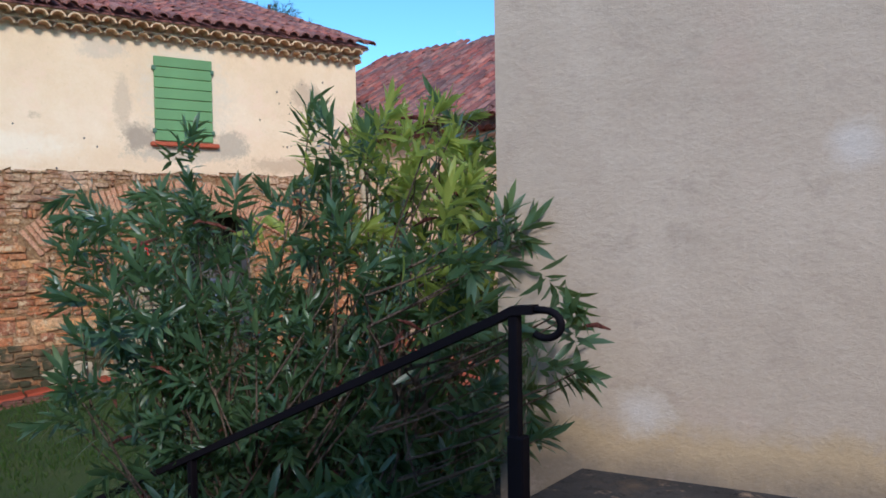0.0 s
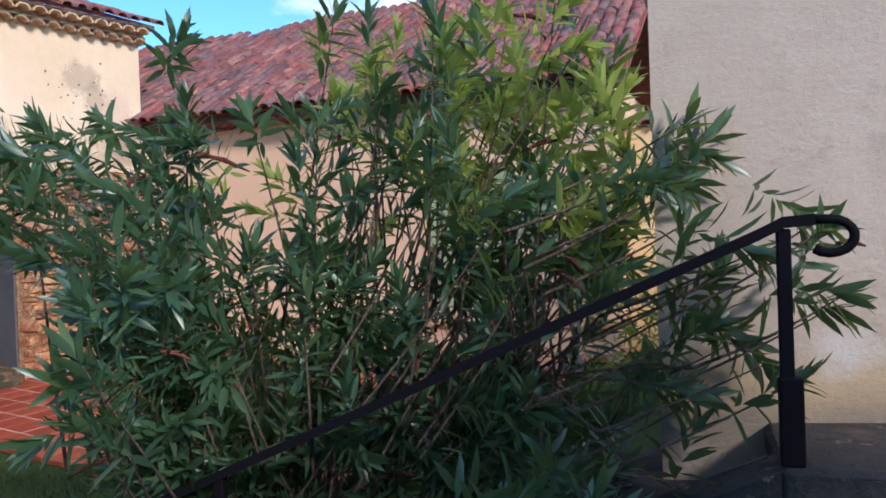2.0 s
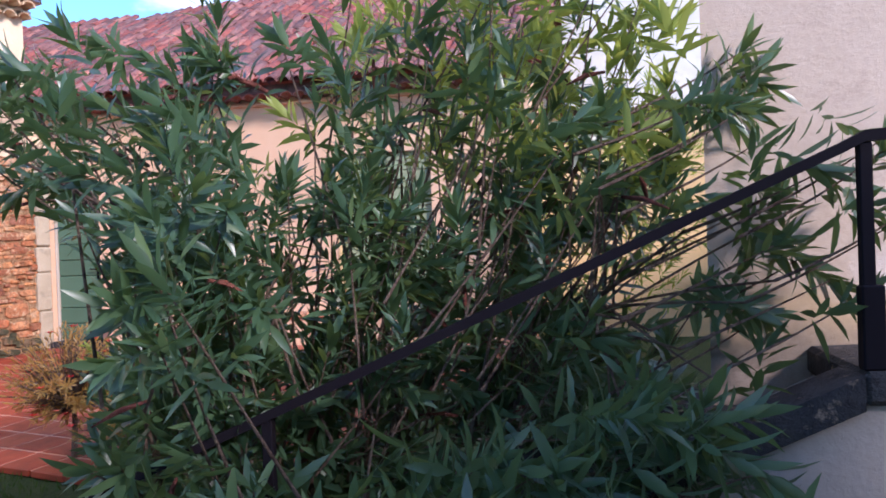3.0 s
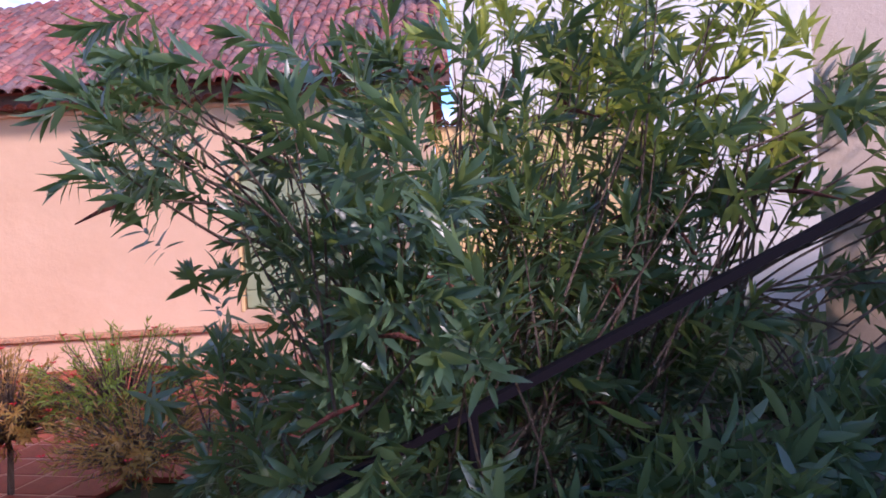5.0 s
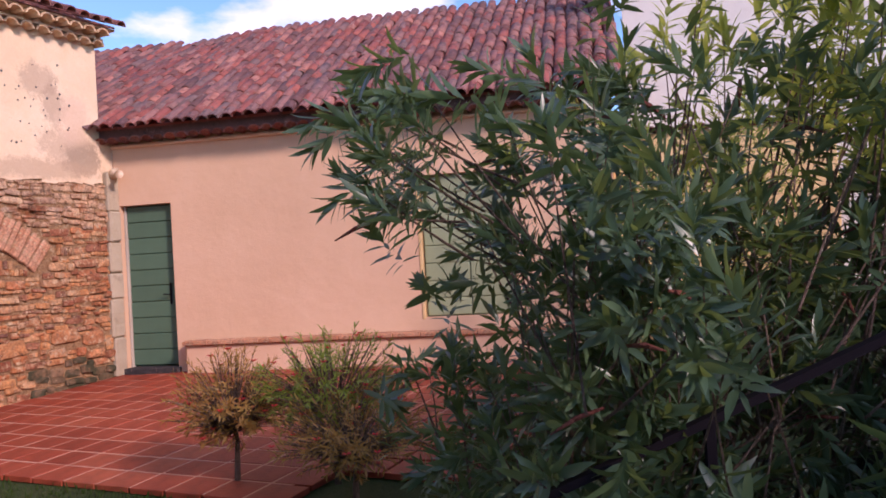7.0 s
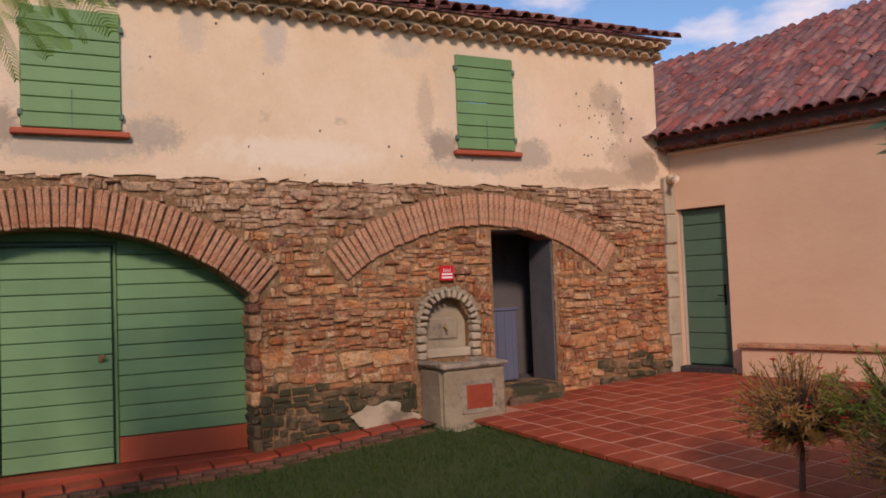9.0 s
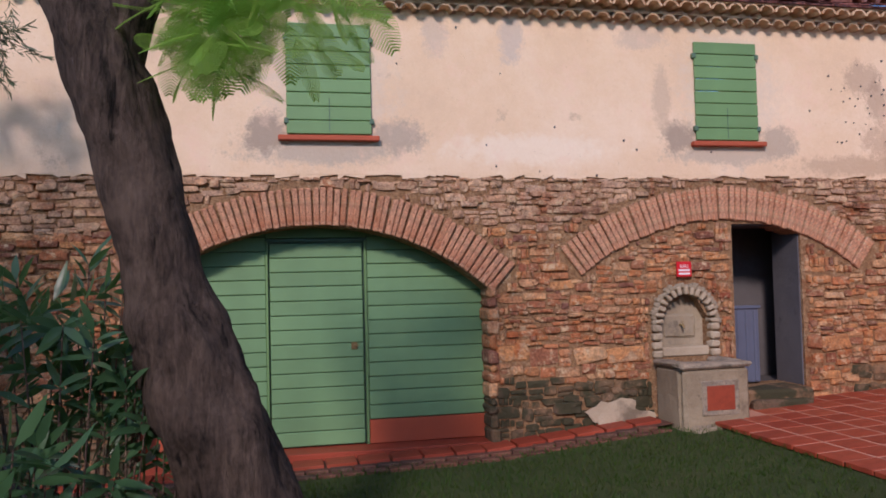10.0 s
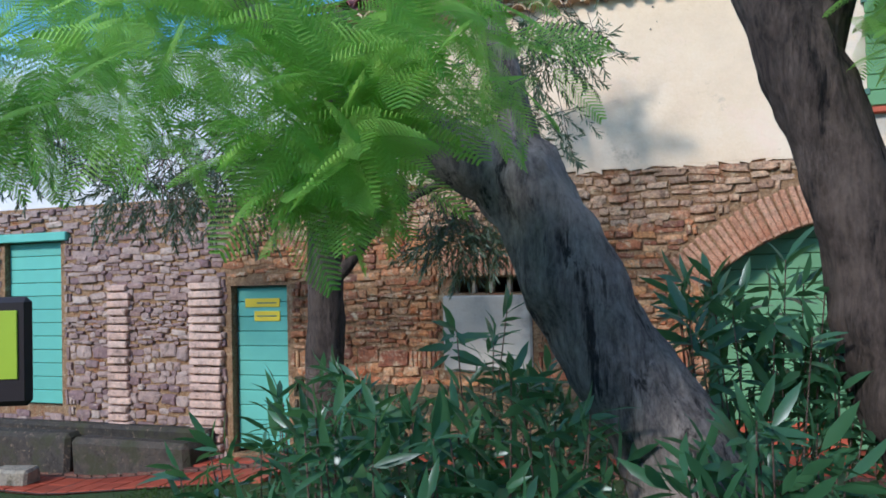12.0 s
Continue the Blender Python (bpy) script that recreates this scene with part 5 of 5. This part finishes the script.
def frond_template():
    """A feathery twice-divided leaf, one unit long along x."""
    v, f = [], []

    def tri(a, b, c):
        o = len(v)
        v.extend((a, b, c))
        f.append((o, o + 1, o + 2))

    tri((0, -0.004, 0), (0, 0.004, 0), (1, 0, -0.12))
    for i in range(17):
        t = 0.10 + 0.88 * i / 16
        ln = 0.30 * math.sin(math.pi * (0.22 + 0.72 * t)) + 0.03
        for sd in (-1, 1):
            dx, dy = 0.55, sd * 0.83
            for k in range(12):
                q = (k + 0.6) / 12
                px, py, pz = t + dx * ln * q, dy * ln * q, -0.12 * t * t - 0.10 * q * q * ln
                w = 0.027 * (1 - 0.45 * q)
                for s2 in (-1, 1):
                    ex, ey = px + 0.6 * w * dx + s2 * w * -dy * 0.9, py + 0.6 * w * dy + s2 * w * dx * 0.9
                    tri((px - 0.011 * dx, py - 0.011 * dy, pz), (px + 0.012 * dx, py + 0.012 * dy, pz), (ex, ey, pz - 0.012))
    return np.array(v), f


FROND_V, FROND_F = frond_template()


def fronds(name, parent, centres, per, length, bend=(0, 0, -0.35)):
    pos, dirs = [], []
    for c, rad in centres:
        for u in unit(per):
            pos.append(np.array(c) + u * np.array(rad) * R.uniform(0.2, 1.0))
            h = unit(1)[0] * np.array([1, 1, 0.7]) + u * 0.5 + np.array(bend)
            dirs.append(h)
    pos, dirs = np.array(pos), np.array(dirs)
    up = np.tile(np.array([[0, 0, 1.0]]), (len(pos), 1)) + 0.6 * unit(len(pos))
    mats = frames_for(pos, dirs, up, length * rng.uniform(0.7, 1.25, len(pos)))
    part(name, batch(name, FROND_V, FROND_F, mats, M_FERN), None, parent)


TRUNK1 = [(-2.05, -4.15, -0.15), (-2.15, -4.15, 0.40), (-2.24, -4.15, 0.73), (-2.41, -4.15, 1.18), (-2.49, -4.15, 1.43), (-2.555, -4.15, 1.68), (-2.615, -4.15, 1.94), (-2.66, -4.15, 2.2), (-2.74, -4.15, 2.45), (-2.83, -4.15, 2.72), (-2.93, -4.15, 3.0), (-3.1, -4.2, 3.8)]
t1 = build_tree("feathery_tree", "leaning rough barked tree with feathery leaves", TRUNK1,
                [0.29, 0.26, 0.232, 0.228, 0.20, 0.168, 0.168, 0.157, 0.17, 0.165, 0.14, 0.09],
                [([(-2.78, -4.15, 2.5), (-2.66, -4.15, 3.0), (-2.35, -4.1, 3.6), (-1.9, -4.1, 4.0)], [0.11, 0.11, 0.07, 0.03]),
                 ([(-2.95, -4.15, 3.2), (-3.3, -4.5, 3.7), (-3.8, -4.9, 4.1)], [0.09, 0.06, 0.03])], M_BARK)
fronds("crown", t1, [((-2.05, -4.2, 2.97), (0.42, 0.40, 0.26)), ((-2.35, -4.3, 2.84), (0.25, 0.3, 0.30)), ((-3.1, -4.7, 4.2), (0.8, 0.7, 0.30)), ((-1.95, -4.2, 3.95), (0.4, 0.4, 0.25))], 105, 0.25)
t2 = build_tree("feathery_tree", "leaning grey barked tree with drooping feathery fronds", [(-2.90, -4.50, -0.15), (-3.10, -4.55, 0.5), (-3.29, -4.60, 1.02), (-3.42, -4.60, 1.24), (-3.58, -4.60, 1.47), (-3.71, -4.60, 1.71), (-3.82, -4.60, 1.95), (-3.94, -4.60, 2.19), (-4.03, -4.60, 2.36)],
                [0.30, 0.25, 0.21, 0.195, 0.187, 0.19, 0.19, 0.185, 0.12],
                [([(-3.88, -4.58, 2.05), (-3.92, -4.60, 2.43), (-3.98, -4.60, 2.68), (-4.04, -4.60, 2.93), (-4.1, -4.6, 3.8)], [0.12, 0.075, 0.062, 0.06, 0.045]),
                 ([(-3.95, -4.62, 2.16), (-4.25, -4.70, 2.31), (-4.51, -4.75, 2.51), (-4.73, -4.80, 2.72), (-5.3, -5.1, 3.1)], [0.16, 0.125, 0.115, 0.11, 0.06])], M_BARKGREY)
fronds("crown", t2, [((-4.45, -6.0, 2.42), (0.75, 0.5, 0.26)), ((-3.9, -5.7, 2.45), (0.45, 0.35, 0.22)), ((-4.6, -5.6, 2.85), (0.9, 0.7, 0.35)), ((-4.1, -5.9, 2.2), (0.28, 0.25, 0.25)), ((-5.15, -5.95, 2.45), (0.5, 0.4, 0.25)), ((-5.2, -5.5, 2.95), (0.65, 0.5, 0.28))], 120, 0.26, (0, 0, -0.25))
t3 = build_tree("olive_like_tree", "slim dark trunked tree with small grey green leaves", [(-5.74, -3.0, -0.3), (-5.72, -3.0, 0.8), (-5.71, -3.0, 1.6), (-5.68, -3.0, 2.7), (-5.6, -2.9, 3.6)], [0.16, 0.14, 0.125, 0.10, 0.06],
                [([(-5.68, -3.0, 1.72), (-5.53, -3.0, 1.84), (-5.3, -3.0, 2.15), (-5.02, -3.0, 2.30), (-4.6, -2.7, 2.5)], [0.05, 0.045, 0.04, 0.03, 0.012])], M_BARK)


def leafy_crown(name, parent, lobes, per, leaf, mat, shoots, stem, stem_mat, droop=0.5, origin=None):
    tips, dirs = [], []
    for c, rad in lobes:
        for u in unit(shoots):
            k = R.uniform(0.25, 1.0) ** 0.5
            tips.append(np.array(c) + u * np.array(rad) * k)
            dirs.append(u * 0.6 + np.array([0, 0, -droop]) + 0.4 * unit(1)[0])
    tips, dirs = np.array(tips), np.array(dirs)
    dirs /= np.linalg.norm(dirs, axis=1, keepdims=True)
    part(name, batch(name, LEAF_V, LEAF_F, shoot_leaves(tips, dirs, per, 0.35, leaf, (0.4, 1.1), 0.3), mat), None, parent)
    if stem:
        o = np.tile(np.array(origin), (len(tips), 1)) if origin is not None else tips - dirs * 0.55 + np.array([0, 0, 0.1])
        part("twig", stems_geo(o[::2], tips[::2], stem, 4, 0.1), stem_mat, parent, smooth=True)["kind"] = "stuff"


leafy_crown("crown", t3, [((-4.9, -1.6, 2.75), (0.85, 0.8, 0.6)), ((-5.9, -2.3, 2.6), (0.9, 0.8, 0.5)), ((-4.6, -1.1, 3.5), (0.8, 0.7, 0.5)), ((-6.9, -2.2, 2.5), (0.9, 0.7, 0.6)), ((-5.2, -1.6, 1.95), (0.6, 0.6, 0.35)), ((-7.9, -2.0, 2.5), (0.9, 0.7, 0.5)), ((-9.0, -2.4, 2.9), (0.9, 0.7, 0.5))], 22, 0.085, M_OLIVE, 110, 0.004, M_TWIG)


def build_understorey(label, lobes, base, shoots, leaf=0.17):
    s = thing("broad_leaved_shrub", label, "shrub")
    tips, dirs, b = [], [], []
    for c, rad in lobes:
        for u in unit(shoots):
            p = np.array(c) + u * np.array(rad) * R.uniform(0.35, 1.0) ** 0.5
            if p[2] < gz(p[0], p[1]) + 0.15:
                continue
            tips.append(p)
            dirs.append(np.array([u[0] * 0.7, u[1] * 0.7, 0.6]) + 0.4 * unit(1)[0])
            b.append((c[0] + (p[0] - c[0]) * 0.5 + R.gauss(0, 0.06), c[1] + (p[1] - c[1]) * 0.5 + R.gauss(0, 0.06), gz(c[0], c[1]) - 0.03))
    tips, dirs = np.array(tips), np.array(dirs)
    dirs /= np.linalg.norm(dirs, axis=1, keepdims=True)
    part("stem", stems_geo(b, tips, 0.008, 5, 0.05), M_TWIG, s, smooth=True)["kind"] = "stuff"
    v = [(x, y * 1.25, z) for x, y, z in LEAF_V]
    part("crown", batch("crown", v, LEAF_F, shoot_leaves(tips, dirs, 13, 0.30, leaf * 1.25, (0.5, 1.5), 0.40), M_BROADLEAF), None, s)


build_understorey("dark green long leaved shrub between the trees", [((-3.0, -4.05, 1.42), (0.44, 0.35, 0.55)), ((-3.15, -4.1, 0.9), (0.5, 0.4, 0.6)), ((-2.8, -4.0, 1.0), (0.35, 0.3, 0.6))], None, 22, 0.15)
build_understorey("tall dark green long leaved shrub before the vent", [((-4.5, -3.85, 1.05), (0.80, 0.40, 0.68)), ((-5.2, -3.9, 0.75), (0.5, 0.4, 0.6)), ((-3.9, -3.9, 0.8), (0.45, 0.35, 0.6))], None, 26, 0.15)
build_understorey("low dark green shrub in front of the trees", [((-4.15, -5.2, 0.75), (0.75, 0.45, 0.6)), ((-3.2, -5.35, 0.55), (0.65, 0.40, 0.45)), ((-4.9, -4.9, 0.7), (0.6, 0.5, 0.6)), ((-3.9, -4.9, 0.95), (0.5, 0.35, 0.55)), ((-4.4, -5.3, 1.0), (0.5, 0.4, 0.35))], None, 34, 0.14)
build_understorey("dark green shrub in front of the grey barked tree", [((-3.35, -5.75, 0.55), (0.5, 0.3, 0.5)), ((-3.9, -5.6, 0.75), (0.4, 0.3, 0.45)), ((-3.05, -5.15, 0.85), (0.42, 0.30, 0.58))], None, 46, 0.14)
build_understorey("small dark shrub at the foot of the leaning tree", [((-2.45, -5.35, 0.35), (0.40, 0.30, 0.35)), ((-2.9, -5.2, 0.5), (0.45, 0.3, 0.35))], None, 44, 0.14)


def build_potted(name, label, base, height, rad, mat, flowers, n):
    s = thing(name, label, "shrub")
    bx, by = base
    z0 = gz(bx, by)
    part("trunk", Geo().tube([(bx, by, z0 - 0.05), (bx + 0.02, by, z0 + height * 0.3), (bx, by + 0.02, z0 + height * 0.55)], [0.022, 0.016, 0.012], 8, 0.1), M_TWIG, s, smooth=True)
    u = unit(n)
    u[:, 2] = u[:, 2] * 0.85 + 0.2
    tips = np.array([bx, by, z0 + height * 0.55]) + u * np.array([rad, rad, height * 0.45]) * rng.uniform(0.55, 1.0, n)[:, None]
    o = np.tile(np.array([[bx, by, z0 + height * 0.38]]), (n, 1))
    part("twig", stems_geo(o, tips, 0.006, 4, 0.2, 0.002), M_TWIG, s, smooth=True)["kind"] = "stuff"
    part("crown", batch("crown", LEAF_V, LEAF_F, shoot_leaves(tips, u + 0.3 * unit(n), 14, 0.14, 0.055, (0.5, 1.3)), mat), None, s)
    if flowers:
        g = Geo()
        for i in rng.choice(n, flowers):
            p = Vector(tips[i]) + Vector((0, 0, 0.02))
            for k in range(5):
                a = 6.28 * k / 5
                g.add([p, p + Vector((0.02 * math.cos(a - 0.4), 0.02 * math.sin(a - 0.4), 0.012)), p + Vector((0.028 * math.cos(a), 0.028 * math.sin(a), 0.014)), p + Vector((0.02 * math.cos(a + 0.4), 0.02 * math.sin(a + 0.4), 0.012))], [(0, 1, 2, 3)])
        tagged(part("flower", g, M_FLOWER, s, "small red flowers"), kind="stuff")


build_potted("ornamental_shrub", "small russet leaved ornamental shrub on the lawn edge", (2.35, -4.32), 0.86, 0.46, M_DRYLEAF, 24, 230)
build_potted("flowering_shrub", "fresh green shrub with small red flowers", (2.55, -4.95), 0.95, 0.52, M_LIMELEAF, 40, 260)
build_potted("flowering_shrub", "low green shrub with red flowers", (2.2, -5.3), 0.66, 0.52, M_DRYLEAF, 30, 220)
far_shrub = thing("garden_shrub", "sunlit yellow green shrub by the garden wall", "shrub")
leafy_crown("crown", far_shrub, [((5.2, -6.6, 1.6), (0.8, 0.6, 1.3)), ((6.3, -7.1, 2.0), (0.7, 0.6, 1.4))], 18, 0.12, M_LIMELEAF, 90, 0.006, M_TWIG, -0.5)


def build_pine(x, y, h):
    t = thing("pine_tree", "distant dark pine top behind the roof", "tree")
    part("trunk", Geo().tube([(x, y, -0.2), (x + 0.1, y, h * 0.6), (x, y, h - 0.4)], [0.22, 0.15, 0.05], 10, 0.1), M_BARK, t, smooth=True)
    lobes = [((x + R.uniform(-1.1, 1.1), y + R.uniform(-1.1, 1.1), h - R.uniform(0.2, 1.8)), (0.7, 0.7, 0.4)) for _ in range(8)]
    leafy_crown("crown", t, lobes, 12, 0.16, M_PINE, 60, 0, M_TWIG, -0.3)


build_pine(6.0, 11.0, 9.6)
build_pine(9.3, 13.0, 9.3)


def build_info_sign():
    s = thing("information_sign", "dark framed information board with a lime green sheet", "sign", pose(-6.25, -5.22, 0, 0, 0, 25))
    z = gz(-5.95, -5.25)
    part("post", Geo().box(-0.035, 0.035, -0.03, 0.03, z - 0.1, 1.32, 0.008), M_BROWNFRAME, s)
    part("frame", Geo().box(-0.26, 0.26, -0.035, 0.02, 1.24, 1.72, 0.03), M_BROWNFRAME, s)
    part("sheet", Geo().box(-0.21, 0.21, -0.042, -0.033, 1.36, 1.66, 0.003), M_LIME, s, "lime green printed sheet")
    part("printed_block", Geo().box(-0.18, 0.0, -0.045, -0.040, 1.38, 1.44), M_SIGNWHITE, s)


build_info_sign()


def build_block():
    b = thing("stone_block", "small pale grey stone block on the tiles", "stone", pose(-10.95, -0.85, gz(-10.95, 0), 0, 0, 12))
    part("block", Geo().box(-0.24, 0.24, -0.15, 0.15, -0.02, 0.17, 0.03, 0.012), M_SLAB, b)
    part("plinth", Geo().box(-0.20, 0.20, -0.12, 0.12, -0.06, -0.018, 0.01), M_SLAB, b)


build_block()

# ---- paving ----
pav = part("paving_bed", Geo().add([(2.07, -4.7, gz(2.07, 0) + 0.0145), (7.2, -5.8, gz(6, 0) + 0.0725), (6, 0.0, gz(6, 0) + 0.0145), (2.07, 0.0, gz(2.07, 0) + 0.0145)], [(0, 1, 2, 3)]), M_JOINT)
tagged(pav, "terracotta tiled terrace with pale joints", "terrace", kind="structure")
tiles = [Geo().box(-0.140, 0.140, -0.140, 0.140, -0.02, 0.018, 0.003, 0.002).mesh("paving_tile", M_TERRA) for _ in range(4)]
slope = math.atan(0.05)
for i in range(13):
    for j in range(19):
        x, y = 2.2 + 0.305 * i, -0.17 - 0.305 * j
        q = PINK.inverted() @ Vector((x, y, 0))
        if q.y > 0.05 or (j > 15 and i < 2) or (x < 2.75 and y > -0.62):
            continue
        part("paving_tile", tiles[R.randrange(4)], None, pav, m=Matrix.Translation((x, y, gz(x, y) + R.uniform(-0.002, 0.002))) @ Matrix.Rotation(-slope, 4, 'Y') @ Matrix.Rotation(R.uniform(-0.01, 0.01), 4, 'Z'))
def strip_bed(y0, y1, x0, x1, lift):
    n = int((x1 - x0) / 0.4) + 1
    xs = [x0 + (x1 - x0) * i / n for i in range(n + 1)]
    v = [(x, y, gz(x, 0) + lift) for x in xs for y in (y0, y1)]
    return Geo().add(v, [(2 * i, 2 * i + 2, 2 * i + 3, 2 * i + 1) for i in range(n)])


kerb = part("paving_strip", strip_bed(-0.42, 0.0, -13, 2.05, 0.008).add([(-3.4, 0.001, gz(-3.4, 0) + 0.008), (0, 0.001, 0.038), (0, 0.3, 0.038), (-3.4, 0.3, gz(-3.4, 0) + 0.008)], [(0, 1, 2, 3)]), M_EDGE)
tagged(kerb, "red tiled strip along the foot of the wall", "pavement", kind="structure")
for i in range(48):
    x = -12.5 + 0.305 * i
    a = math.atan(0.10 if x > 0 else 0.028 if x > -7.5 else 0.118 if x > -10.2 else 0.0)
    for y in ((-0.17, 0.135) if -3.4 < x < 0 else (-0.17,)):
        if x < 1.7:
            part("paving_tile", tiles[R.randrange(4)], None, kerb, m=Matrix.Translation((x, y, gz(x, 0) + 0.022)) @ Matrix.Rotation(-a, 4, 'Y'))
eb = Geo().box(-0.10, 0.10, -0.045, 0.045, -0.08, 0.03, 0.008, 0.003).mesh("edge_brick", M_EDGE)
for i in range(66):
    x = -12.5 + 0.215 * i
    if x < 1.75:
        for k in range(2):
            part("edge_brick", eb, None, kerb, m=Matrix.Translation((x + 0.1 * k, -0.38 - 0.105 * k, gz(x, 0) - 0.012 - 0.02 * k)) @ Matrix.Rotation(R.uniform(-0.03, 0.03), 4, 'Z'))

wide = part("paving_apron", strip_bed(-1.15, -0.43, -13, -7.6, -0.008), M_EDGE)
tagged(wide, "worn red tiled apron before the low ledge", "pavement", kind="structure")
for i in range(17):
    for j in range(2):
        x = -12.5 + 0.305 * i
        part("paving_tile", tiles[R.randrange(4)], None, wide, m=Matrix.Translation((x, -0.66 - 0.305 * j, gz(x, 0) - 0.016)) @ Matrix.Rotation(-math.atan(0.118 if x > -10.2 else 0.0), 4, 'Y'))

# ---- grass ----
n = 75000
gx, gy = rng.uniform(-9, 2.1, n), rng.uniform(-7.5, -0.42, n)
keep = np.array([noise.noise((x * 0.9, y * 0.9, 5)) > -0.32 or R.random() < 0.35 for x, y in zip(gx, gy)])
keep &= ~((gx < -7.6) & (gy > -1.1))
gx, gy = gx[keep], gy[keep]
pos = np.stack([gx, gy, np.array([gz(a, b) for a, b in zip(gx, gy)]) - 0.025], 1)
d = np.stack([rng.normal(0, 0.45, len(gx)), rng.normal(0, 0.45, len(gx)), np.ones(len(gx))], 1)
blade_v = [(0, -0.09, 0), (0, 0.09, 0), (0.6, 0.06, 0.05), (0.6, -0.06, 0.05), (1, 0, 0.2)]
mats = frames_for(pos, d, unit(len(gx)), rng.uniform(0.022, 0.058, len(gx)))
tagged(part("grass", batch("grass", blade_v, [(0, 1, 2, 3), (3, 2, 4)], mats, M_BLADE), None), "short green lawn grass", "grass", kind="stuff")

# ---- stones and bricks of the house wall, last ----
arch_ring(BIG, 1.56, 0.066, 0.385)
arch_ring(SMALL, 1.70, 0.066, 0.375)
STONES.sort(key=lambda q: abs(q[0] - 2.0))
for x0, x1, z0, z1, out in STONES:
    k = kind_of((x0 + x1) / 2, (z0 + z1) / 2)
    v, f = stone(x0, x1, z0, z1, out)
    if near_count < 300:
        part("stone", Geo().add(v, f), MATS[k], wall_low)
        near_count += 1
    else:
        rest[k].add(v, f)
for k, gg in rest.items():
    if gg.v:
        part("rubble", gg, MATS[k], wall_low)["kind"] = "stuff"
